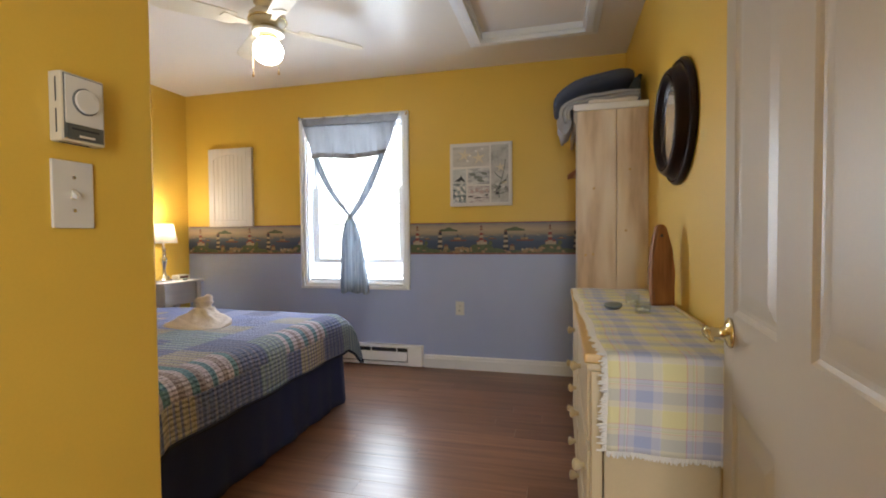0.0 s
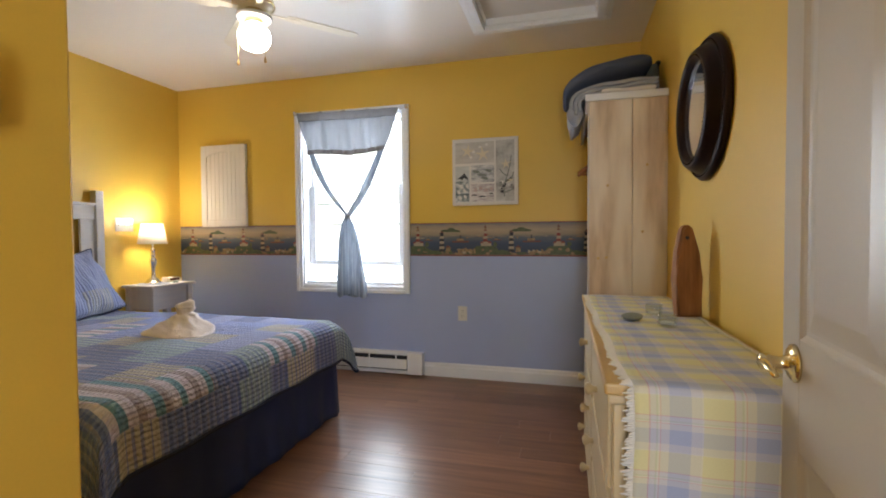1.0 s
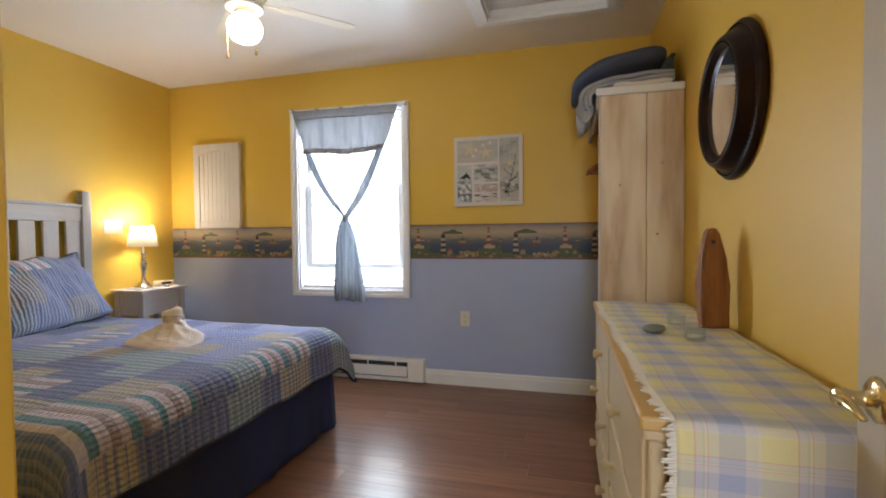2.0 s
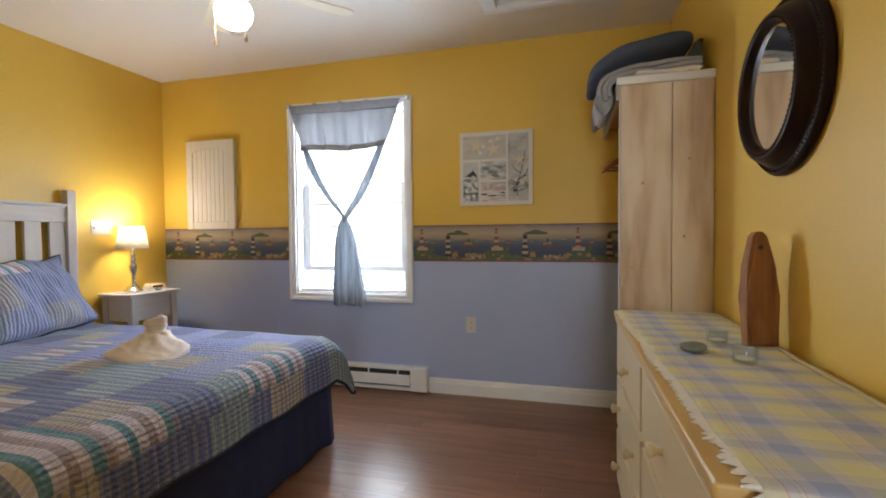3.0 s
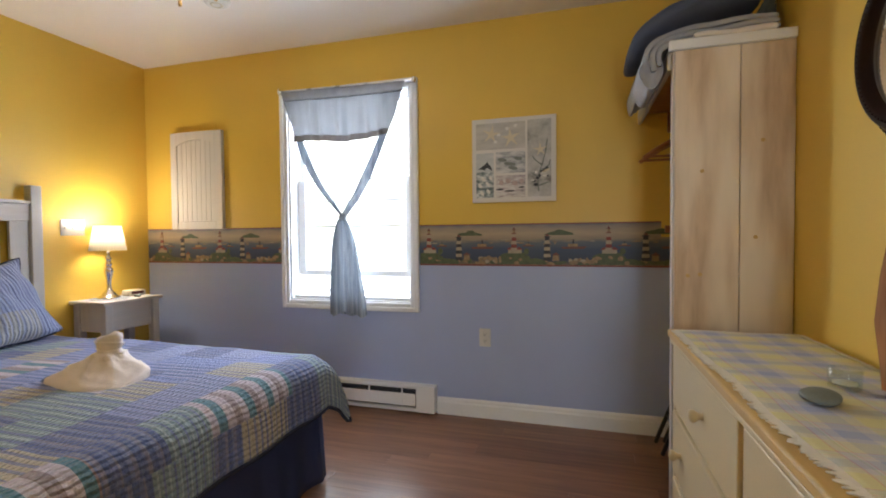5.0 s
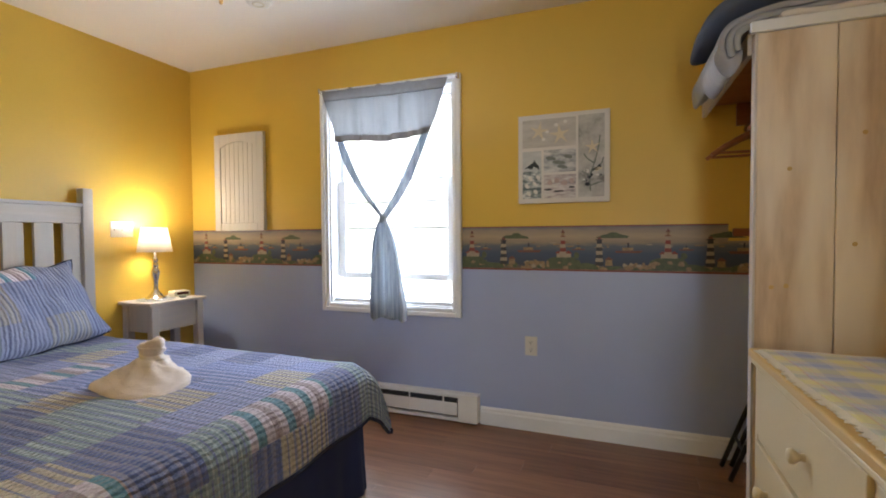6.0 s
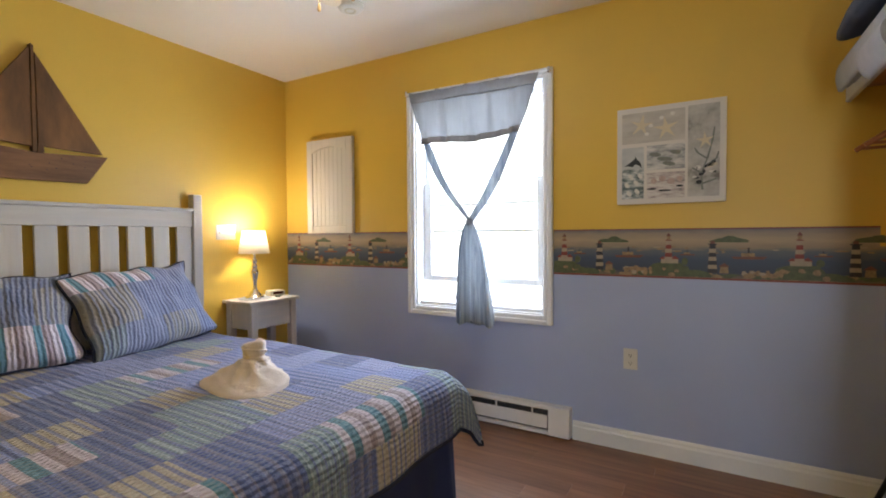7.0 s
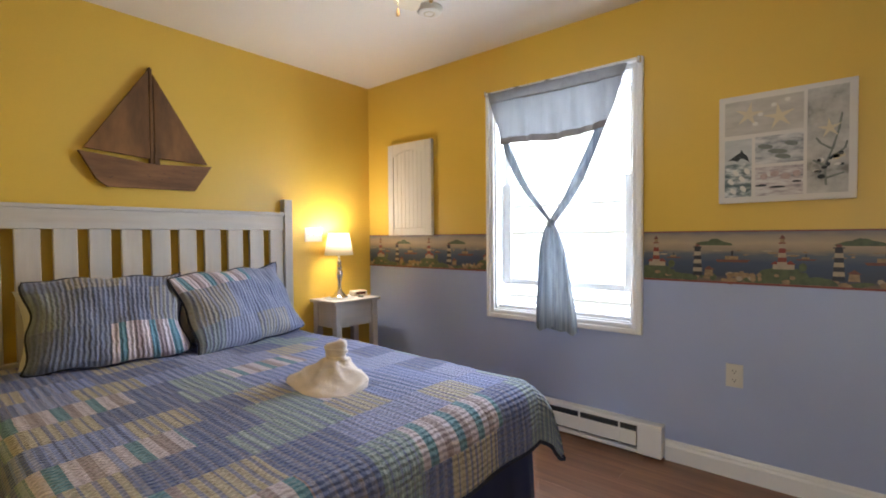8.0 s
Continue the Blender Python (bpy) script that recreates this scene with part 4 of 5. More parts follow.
part("side_panel", one_box((DX0 + 0.05, DY1 - 0.036, 0.06), (DX1, DY1 - 0.018, DZ - 0.046), 0.002), M_CREAM, dr)
part("back_panel", one_box((DX1 - 0.012, DY0 + 0.036, 0.06), (DX1, DY1 - 0.036, DZ - 0.046)), M_CREAM, dr)
bm = bmesh.new()
for lo, hi in (((DY0 + 0.014, 0.06), (DY0 + 0.044, DZ - 0.046)), ((DY1 - 0.044, 0.06), (DY1 - 0.014, DZ - 0.046))):
    box(bm, (DX0 + 0.018, lo[0], lo[1]), (DX0 + 0.046, hi[0], hi[1]), 0.003)
for z in (0.06, 0.302, 0.533):
    box(bm, (DX0 + 0.02, DY0 + 0.044, z), (DX0 + 0.046, DY1 - 0.044, z + 0.022))
box(bm, (DX0 + 0.02, 1.906, 0.082), (DX0 + 0.046, 1.934, DZ - 0.046))
part("face_frame", bm, M_CREAM, dr)
for z0, z1 in ((0.084, 0.300), (0.326, 0.531), (0.557, 0.752)):
    for y0, y1 in ((DY0 + 0.046, 1.904), (1.936, DY1 - 0.046)):
        d = part("drawer", one_box((DX0 + 0.010, y0, z0), (DX0 + 0.030, y1, z1), 0.004, 2), M_CREAM, dr)
        c, zc = (y0 + y1) / 2, (z0 + z1) / 2
        if z0 > 0.5:
            ks = [c + (-0.06 if c > 1.92 else 0.03)]
        else:
            ks = [c - 0.2, c + 0.2]
        for ky in ks:
            bm = bmesh.new()
            lathe(bm, [(0.010, 0), (0.008, 0.008), (0.012, 0.014), (0.0175, 0.022), (0.0165, 0.030), (0.008, 0.034), (0, 0.035)], None, 16, Matrix.Translation((DX0 + 0.010, ky, zc)) @ Matrix.Rotation(radians(-90), 4, "Y"))
            part("knob", bm, M_CREAM, d, smooth=True)
for y in (DY0 + 0.02, DY1 - 0.07):
    for x in (DX0 + 0.03, DX1 - 0.06):
        part("foot", one_box((x, y, 0), (x + 0.05, y + 0.05, 0.06), 0.006), M_CREAM, dr)

# plaid runner over the dresser, hanging down its near end
m, nt, p = nodes_of("plaid_cotton")
vec = coords(nt, "UV")
sep = nt.nodes.new("ShaderNodeSeparateXYZ")
nt.links.new(vec, sep.inputs[0])
def plaid_bands(value, period, shift):
    f = math_node(nt, "FRACT", math_node(nt, "ADD", math_node(nt, "DIVIDE", value, period), shift))
    yel, blu, lil, wht, red, grn = (0.86, 0.80, 0.34), (0.34, 0.42, 0.72), (0.70, 0.68, 0.72), (0.82, 0.80, 0.78), (0.72, 0.26, 0.25), (0.52, 0.60, 0.44)
    yel, blu, lil, wht, red, grn = [tuple(0.68 * c + 0.16 for c in q) for q in (yel, blu, lil, wht, red, grn)]
    return ramp_node(nt, f, [(0.0, yel), (0.25, yel), (0.275, red), (0.29, lil), (0.36, grn), (0.385, wht), (0.41, red), (0.42, lil), (0.52, blu), (0.78, lil), (0.90, wht), (0.92, yel)], True)
col = mix_node(nt, 0.5, plaid_bands(sep.outputs[0], 0.150, 0.1), plaid_bands(sep.outputs[1], 0.113, 0.3))
weave = noise_node(nt, vec, 420.0, 2.0)
col = mix_node(nt, 0.3, col, mix_node(nt, 1.0, col, ramp_node(nt, weave, [(0.3, (0.7,) * 3), (0.7, (1.0,) * 3)]), "MULTIPLY"))
nt.links.new(col, p.inputs["Base Color"])
p.inputs["Roughness"].default_value = 0.9
nt.links.new(bump_node(nt, weave, 0.4, 0.001), p.inputs["Normal"])
M_PLAID = m
M_FRINGE = plain("white_cotton_fringe", (0.8, 0.78, 0.74), 0.95, 0.06)
RX0, RX1, RYF, RDROP = 0.256, 0.578, 2.60, 0.245
RLEN = RYF - DY0
runner = thing("table_runner", (0.4, 1.9, DZ), "yellow and blue plaid table runner with white fringe over the dresser", "table runner")
def runner_at(u, v, lift=0.0):
    x = RX0 + (RX1 - RX0) * u - 0.032 * (1 - v) * (1 - u) + 0.004 * math.sin(v * 23) * (1 if u < 0.5 else 0.5)
    s = v * (RLEN + RDROP)
    r = 0.012
    z0 = DZ + 0.0025 + lift
    if s < RLEN:
        return x, RYF - s, z0 + 0.0012 * (1 + math.sin(s * 40 + x * 25))
    e = s - RLEN
    q = r * math.pi / 2
    if e < q:
        return x, DY0 - r * math.sin(e / r) - lift, z0 - r * (1 - math.cos(e / r))
    return x, DY0 - r - lift - 0.004 * math.sin(x * 35) * (e / RDROP), z0 - r - (e - q)
verts, faces = sheet(24, 150, runner_at)
me = bpy.data.meshes.new("cloth")
me.from_pydata(verts, [], faces)
uvl = me.uv_layers.new(name="UVMap")
lp = np.array([i for f in faces for i in f])
uvl.data.foreach_set("uv", np.column_stack(((lp // 151) / 24 * (RX1 - RX0), (lp % 151) / 150 * (RLEN + RDROP))).astype(np.float32).ravel())
ob = part_mesh("cloth", me, M_PLAID, runner, "yellow, blue and lilac plaid cloth", True)
so = ob.modifiers.new("thickness", "SOLIDIFY")
so.thickness = 0.0015
rng = random.Random(4)
def fringe(name, spots):
    bm = bmesh.new()
    for a, b in spots:
        a, b = Vector(a), Vector(b)
        mid = a.lerp(b, 0.5) + Vector((rng.uniform(-1, 1), rng.uniform(-1, 1), 0)) * 0.0015
        tube(bm, [a, mid, b], [0.003, 0.0036, 0.0014], 4)
    return part(name, bm, M_FRINGE, runner)
n = 330
fringe("side_fringe", [((x := runner_at(0, (i + 0.5) / n))[0], x[1], x[2]) and (x, (x[0] - rng.uniform(0.010, 0.026), x[1] + rng.uniform(-0.006, 0.006) - (0.002 if x[2] < DZ else 0), x[2] - (0 if x[2] > DZ else 0.002))) for i in range(n)])
fringe("side_fringe", [(x := runner_at(1, (i + 0.5) / n), (x[0] + rng.uniform(0.008, 0.014), x[1] + rng.uniform(-0.003, 0.003), x[2])) for i in range(n) if runner_at(1, (i + 0.5) / n)[2] > DZ])
fringe("end_fringe", [(x := runner_at((i + 0.5) / 70, 1.0), (x[0] + rng.uniform(-0.003, 0.003), x[1], x[2] - rng.uniform(0.012, 0.02))) for i in range(70)])
fringe("end_fringe", [(x := runner_at((i + 0.5) / 70, 0.0), (x[0] + rng.uniform(-0.003, 0.003), x[1] + rng.uniform(0.008, 0.014), x[2])) for i in range(70)])

# things on the dresser
ZR = DZ + 0.0055
bm = bmesh.new()
outline = [(-0.045, 0), (0.045, 0), (0.047, 0.14), (0.044, 0.225), (0.02, 0.318), (0.008, 0.33), (-0.008, 0.33), (-0.02, 0.318), (-0.042, 0.235), (-0.047, 0.14)]
fs = prism(bm, outline, "y", -0.021, 0.021)
bmesh.ops.bevel(bm, geom=[e for e in bm.edges if abs(e.verts[0].co.y - e.verts[1].co.y) < 1e-4], offset=0.008, segments=2, affect="EDGES")
bm.transform(pose(0.548, 2.04, ZR, -3, 0, 16))
for v in bm.verts:
    v.co += noise.noise_vector(v.co * 14) * 0.003
    v.co.z = max(v.co.z, ZR)
drift = thing("driftwood_board", (0.548, 2.03, ZR), "pointed reddish driftwood board standing on the dresser", "wooden ornament")
part("board", bm, M_CEDAR, drift)
bm = bmesh.new()
lathe(bm, [(0, -0.003), (0.0065, -0.003), (0.0065, 0.002), (0, 0.002)], None, 12, pose(0.548, 2.04, ZR, -3, 0, 16) @ Matrix.Translation((-0.006, -0.0215, 0.285)) @ Matrix.Rotation(radians(90), 4, "X"))
part("hole", bm, M_DARK, drift, "dark drilled hole")
bm = bmesh.new()
bmesh.ops.create_icosphere(bm, subdivisions=3, radius=1)
for v in bm.verts:
    v.co = Vector((v.co.x * 0.034, v.co.y * 0.044, v.co.z * 0.013)) * (1 + 0.08 * noise.noise(v.co * 1.5))
bm.transform(pose(0.347, 1.925, ZR + 0.0125, 0, 0, -30))
whole("stone", bm, M_STONE, (0.347, 1.925, ZR), "flat grey beach stone on the runner", "stone", smooth=True)
for gx, gy in ((0.434, 2.03), (0.44, 1.825)):
    vot = thing("votive_glass", (gx, gy, ZR), "small clear glass candle holder on the runner", "candle holder", "glass candle holders")
    bm = bmesh.new()
    lathe(bm, [(0, 0), (0.025, 0), (0.028, 0.003), (0.0295, 0.043), (0.028, 0.044), (0.0265, 0.043), (0.025, 0.010), (0, 0.009)], (gx, gy, ZR), 28)
    part("glass", bm, M_VOTIVE, vot, smooth=True)
    bm = bmesh.new()
    lathe(bm, [(0, 0.0095), (0.02, 0.0095), (0.021, 0.014), (0.004, 0.016), (0, 0.016)], (gx, gy, ZR), 20)
    part("wax", bm, M_WAX, vot, smooth=True)

# ---- mirror ----
mir = thing("mirror", (X1, 2.062, 1.55), "round mirror in a wide stepped dark mahogany frame", "mirror")
MM = Matrix.Translation((X1, 2.062, 1.55)) @ Matrix.Rotation(radians(-90), 4, "Y") @ Matrix.Diagonal((1.0, 1.03, 1.0, 1.0))
bm = bmesh.new()
lathe(bm, [(0.17, 0.0), (0.245, 0.0), (0.252, 0.006), (0.252, 0.014), (0.243, 0.024), (0.236, 0.026), (0.232, 0.022), (0.224, 0.03), (0.214, 0.052), (0.204, 0.064), (0.198, 0.067), (0.193, 0.064), (0.187, 0.066), (0.183, 0.06), (0.176, 0.05), (0.17, 0.044), (0.17, 0.0)], None, 72, MM)
part("frame", bm, M_EBONY, mir, "dark stepped wooden frame", True)
for rr, hh, cnt, sz in ((0.190, 0.066, 88, 0.0038), (0.2365, 0.0265, 104, 0.004)):
    bm = bmesh.new()
    for i in range(cnt):
        a = 2 * math.pi * i / cnt
        lathe(bm, [(0, -sz), (sz, 0), (0, sz)], None, 5, MM @ Matrix.Translation((rr * math.cos(a), rr * math.sin(a), hh)))
    tagged(part("beading", bm, M_EBONY, mir, "ring of small carved beads"), kind="stuff")
bm = bmesh.new()
lathe(bm, [(0, 0.044), (0.171, 0.044), (0.171, 0.04), (0, 0.04)], None, 72, MM)
part("mirror_glass", bm, M_MIRROR, mir)

# ---- open wardrobe with its shelf ----
AY, AX0, AZ = 2.745, 0.24, 1.80
wr = thing("open_wardrobe", (0.43, 3.2, 0), "open wardrobe of limed pine boards with a top shelf", "wardrobe")
part("side_board", one_box((AX0, AY, 0), (0.449, AY + 0.022, AZ), 0.002), M_LIMED, wr)
part("side_board", one_box((0.4515, AY, 0), (X1 - 0.003, AY + 0.022, AZ), 0.002), M_LIMED, wr)
for ky, kz in ((0.285, 0.98), (0.325, 0.985), (0.33, 1.36), (0.52, 1.46), (0.5, 1.12)):
    bm = bmesh.new()
    lathe(bm, [(0, -0.001), (0.0075, -0.001), (0.007, 0.0004), (0, 0.0006)], None, 12, Matrix.Translation((ky, AY, kz)) @ Matrix.Rotation(radians(90), 4, "X"))
    part("wood_knot", bm, M_PINE, wr)
part("front_edge", one_box((AX0 - 0.008, AY + 0.001, 0), (AX0, AY + 0.04, AZ), 0.002), M_WASHED, wr)
part("top_trim", one_box((AX0 - 0.022, AY - 0.012, AZ), (X1 - 0.003, AY + 0.012, AZ + 0.036), 0.003), M_WHITE, wr)
part("top_shelf", one_box((AX0, AY + 0.013, AZ), (X1 - 0.003, YW - 0.002, AZ + 0.02), 0.002), M_HANGER, wr, "red-brown shelf board")
part("shelf_fascia", one_box((AX0 - 0.02, AY + 0.041, AZ - 0.055), (AX0 - 0.001, YW - 0.002, AZ + 0.018), 0.003), M_WASHED_Y, wr, "whitewashed front strip")
part("cleat", one_box((AX0 + 0.13, YW - 0.024, AZ - 0.11), (X1 - 0.003, YW - 0.002, AZ), 0.003), M_HANGER, wr, "red-brown wall cleat")
bm = bmesh.new()
tube(bm, [(0.42, AY + 0.023, 1.665), (0.42, YW - 0.025, 1.665)], 0.014, 14)
part("hanging_rod", bm, M_HANGER, wr, smooth=True)
for y in (AY + 0.023, YW - 0.026):
    bm = bmesh.new()
    lathe(bm, [(0, -0.012), (0.026, -0.012), (0.026, 0.012), (0, 0.012)], None, 18, Matrix.Translation((0.42, y + (0.012 if y < 3 else -0.012), 1.665)) @ Matrix.Rotation(radians(90), 4, "X"))
    part("rod_socket", bm, M_CHROME, wr)
part("lower_cleat", one_box((0.36, YW - 0.022, 1.14), (X1 - 0.003, YW - 0.004, 1.18), 0.002), M_HANGER, wr, "red-brown strip on the wall")
def hanger(y, tilt):
    h = thing("coat_hanger", (0.42, y, 1.665), "red-brown wooden coat hanger on the wardrobe rod", "coat hanger", "coat hangers")
    mm = pose(0.42, y, 1.665, 0, 0, tilt)
    bm = bmesh.new()
    for s in (-1, 1):
        tube(bm, [(0, 0, -0.062), (s * 0.09, 0, -0.092), (s * 0.17, 0, -0.135), (s * 0.225, 0, -0.172)], [0.013, 0.012, 0.011, 0.009], 10, 0.6)
    bm.transform(mm)
    part("shoulder", bm, M_HANGER, h, smooth=True)
    bm = bmesh.new()
    tube(bm, [(-0.205, 0, -0.165), (0.205, 0, -0.165)], 0.006, 8)
    bm.transform(mm)
    part("trouser_bar", bm, M_HANGER, h)
    bm = bmesh.new()
    tube(bm, [(0, 0, -0.06), (0, 0, -0.02), (0.016, 0, 0.0), (0.012, 0, 0.016), (0, 0, 0.02), (-0.012, 0, 0.014), (-0.017, 0, 0.002)], 0.0022, 6)
    bm.transform(mm)
    part("hook", bm, M_CHROME, h)
hanger(3.26, 4)
hanger(3.36, -5)

# bedding on the wardrobe shelf
ZT = AZ + 0.036
def strip(path, thick):
    """Closed outline of a cloth of a given thickness laid along (x, z) points, with round ends."""
    pts = [Vector(p) for p in path]
    fine = []
    for i in range(len(pts) - 1):
        p0, p1, p2, p3 = pts[max(i - 1, 0)], pts[i], pts[i + 1], pts[min(i + 2, len(pts) - 1)]
        for k in range(6):
            t = k / 6
            fine.append(0.5 * (2 * p1 + (p2 - p0) * t + (2 * p0 - 5 * p1 + 4 * p2 - p3) * t * t + (3 * p1 - p0 - 3 * p2 + p3) * t ** 3))
    fine.append(pts[-1])
    one, two = [], []
    for i, p in enumerate(fine):
        d = (fine[min(i + 1, len(fine) - 1)] - fine[max(i - 1, 0)]).normalized()
        side = Vector((-d.y, d.x)) * thick / 2
        if i in (0, len(fine) - 1):
            side *= 0.4
        one.append(p + side)
        two.append(p - side)
    return one + two[::-1]
def laid_cloth(name, outline, y0, y1, mat, parent, seed, label=""):
    """A folded cloth: the outline carried from y0 to y1 with soft unevenness."""
    n, rows_y, verts, faces = len(outline), 18, [], []
    for j in range(rows_y + 1):
        y = y0 + (y1 - y0) * j / rows_y
        for p in outline:
            w = 0.006 * noise.noise((p.x * 7, y * 6, seed)) + 0.0025 * noise.noise((p.x * 25, y * 18, seed + 3))
            verts.append((p.x + w, y + 0.012 * noise.noise((p.x * 9, p.y * 9, seed)), p.y + w))
    for j in range(rows_y):
        for i in range(n):
            k = (i + 1) % n
            faces.append((j * n + i, j * n + k, (j + 1) * n + k, (j + 1) * n + i))
    half = n // 2
    for base, flip in ((0, 1), (rows_y * n, -1)):
        faces += [tuple((base + i, base + i + 1, base + n - 2 - i, base + n - 1 - i)[::flip]) for i in range(half - 1)]
    me = bpy.data.meshes.new(name)
    me.from_pydata(verts, [], faces)
    return part_mesh(name, me, mat, parent, label, True)
grey = thing("blanket", (0.38, 3.1, ZT), "grey wool blanket folded in layers that curl over the shelf edge", "blanket")
for k, path in enumerate((((0.585, 1.868), (0.44, 1.862), (0.31, 1.853), (0.235, 1.842), (0.196, 1.822), (0.19, 1.79), (0.196, 1.765)),
                          ((0.585, 1.890), (0.44, 1.884), (0.30, 1.874), (0.215, 1.856), (0.178, 1.828), (0.171, 1.79), (0.178, 1.75)),
                          ((0.585, 1.912), (0.44, 1.907), (0.29, 1.896), (0.20, 1.872), (0.158, 1.838), (0.148, 1.79), (0.158, 1.735)))):
    laid_cloth("fold", strip(path, 0.0195), 2.785 + 0.006 * k, 3.42, M_GREY_BLANKET, grey, 1.0 + 2.3 * k)
tail_roll = [Vector((0.168 + 0.040 * math.cos(2 * math.pi * i / 28) * (1.0 + 0.3 * math.sin(2 * math.pi * i / 28)), 1.742 + 0.055 * math.sin(2 * math.pi * i / 28))) for i in range(28)]
laid_cloth("hanging_end", tail_roll, 2.795, 3.08, plain("pale_grey_fleece", (0.42, 0.42, 0.46), 0.95, 0.15, 12, 300, 0.6, 0.003), grey, 8.1, "pale grey end hanging below the shelf")
sheet_thing = thing("folded_sheet", (0.44, 2.84, ZT), "thin folded cream sheet under the blankets", "bed sheet")
laid_cloth("fold", strip(((0.30, 1.847), (0.38, 1.850), (0.48, 1.850), (0.56, 1.846)), 0.020), 2.745, 2.782, M_LINEN, sheet_thing, 5.0)
def duvet(u, v):
    a = 2 * math.pi * u
    c, s = math.cos(a), math.sin(a)
    w = 0.235 * (1 - abs(2 * v - 1) ** 5) ** 0.5 + 0.0005
    x = 0.338 + w * abs(c) ** 0.55 * (1 if c > 0 else -1)
    h = 0.055 * (1 - abs(2 * v - 1) ** 4) ** 0.5 + 0.0003
    y = 2.765 + 0.62 * v
    f = max(0.0, (0.24 - x) / 0.12)
    return x, y, ZT + 0.146 + 0.22 * (x - 0.34) + h * abs(s) ** 0.8 * (1 if s > 0 else -1) - 0.02 * f * f + 0.010 * noise.noise((x * 8, y * 7, 1.0))
verts, faces = sheet(44, 34, duvet)
me = bpy.data.meshes.new("cushion_roll")
me.from_pydata(verts, [], faces)
me.materials.append(M_SLATE_BLANKET)
me.polygons.foreach_set("use_smooth", [True] * len(me.polygons))
ob = new("folded_fleece", me)
BASE[ob] = Vector((0, 0, 0))
tagged(ob, "puffy slate-blue fleece blanket lying on the grey blanket", "blanket")
bm = bmesh.new()
for k in range(3):
    tube(bm, [(0.55 - 0.012 * k, 2.835, ZT + 0.03 + 0.02 * k), (0.575, 2.85, ZT + 0.11 + 0.02 * k), (0.595, 2.9, ZT + 0.185), (0.6, 3.1, ZT + 0.17)], [0.016, 0.02, 0.014, 0.01], 8, 0.7)
whole("throw", bm, plain("dark_green_grey_wool", (0.06, 0.075, 0.075), 0.95, 0.2, 12, 300, 0.6), (0.57, 2.9, ZT), "crumpled dark grey-green throw beside the fleece", "blanket", smooth=True)

# folded luggage rack leaning in the wardrobe
rack = thing("luggage_rack", (0.42, 3.5, 0), "folded black metal luggage rack leaning in the wardrobe", "luggage rack")
for (xa, ya), (xb, yb) in (((0.30, 3.545), (0.56, 3.57)), ((0.31, 3.40), (0.57, 3.42)), ((0.345, 3.56), (0.6, 3.585))):
    bm = bmesh.new()
    tube(bm, [(xa, ya, 0.012), (xb, yb, 0.72)], 0.011, 10)
    part("leg", bm, M_BLACKMETAL, rack, smooth=True)
bm = bmesh.new()
tube(bm, [(0.36, 3.405, 0.16), (0.36, 3.55, 0.16)], 0.008, 8)
part("crossbar", bm, M_BLACKMETAL, rack)

# ---- baseboard heater ----
GX0, GX1 = -2.55, -0.966
ht = thing("baseboard_heater", (-1.75, YW, 0), "long white electric baseboard heater under the window", "heater")
part("back_plate", one_box((GX0, YW - 0.012, 0.012), (GX1, YW - 0.002, 0.182)), M_ENAMEL, ht)
bm = bmesh.new()
prism(bm, [(YW - 0.012, 0.182), (YW - 0.055, 0.182), (YW - 0.06, 0.176), (YW - 0.06, 0.160), (YW - 0.055, 0.160), (YW - 0.055, 0.177), (YW - 0.012, 0.177)], "x", GX0, GX1 - 0.001)
part("top_cover", bm, M_ENAMEL, ht)
part("front_panel", one_box((GX0 + 0.002, YW - 0.062, 0.048), (GX1 - 0.13, YW - 0.056, 0.128), 0.003), M_ENAMEL, ht)
part("bottom_strip", one_box((GX0 + 0.002, YW - 0.058, 0.012), (GX1 - 0.002, YW - 0.052, 0.034), 0.002), M_ENAMEL, ht)
part("end_cover", one_box((GX1 - 0.125, YW - 0.064, 0.012), (GX1, YW - 0.012, 0.183), 0.004), M_ENAMEL, ht)
part("heating_element", one_box((GX0 + 0.01, YW - 0.05, 0.04), (GX1 - 0.128, YW - 0.014, 0.15)), M_DARK, ht, "dark fins inside")
for x in (-1.19, -1.42, -1.8):
    part("clip", one_box((x, YW - 0.064, 0.03), (x + 0.008, YW - 0.056, 0.162), 0.001), M_ENAMEL, ht)

# ---- outlet, switches, thermostat ----
def slots(bm, spots, y):
    for x, z, w, h in spots:
        box(bm, (x - w / 2, y, z - h / 2), (x + w / 2, y + 0.002, z + h / 2))
ol = thing("wall_outlet", (-0.653, YW, 0.5), "white duplex wall outlet with cover plate", "outlet")
part("cover_plate", one_box((-0.689, YW - 0.006, 0.446), (-0.618, YW, 0.558), 0.002, 2), M_PLASTIC, ol)
for z in (0.523, 0.481):
    r = part("receptacle", one_box((-0.670, YW - 0.009, z - 0.015), (-0.637, YW - 0.005, z + 0.015), 0.003, 2), M_PLASTIC, ol)
    bm = bmesh.new()
    slots(bm, ((-0.660, z + 0.003, 0.0025, 0.009), (-0.647, z + 0.003, 0.0025, 0.009), (-0.6535, z - 0.008, 0.005, 0.005)), YW - 0.0105)
    part("slot", bm, M_DARK, r)
sw = thing("light_switch", (XH, 0.662, 1.182), "white toggle light switch with cover plate", "light switch")
part("cover_plate", one_box((XH, 0.624, 1.119), (XH + 0.006, 0.70, 1.244), 0.002, 2), M_PLASTIC, sw)
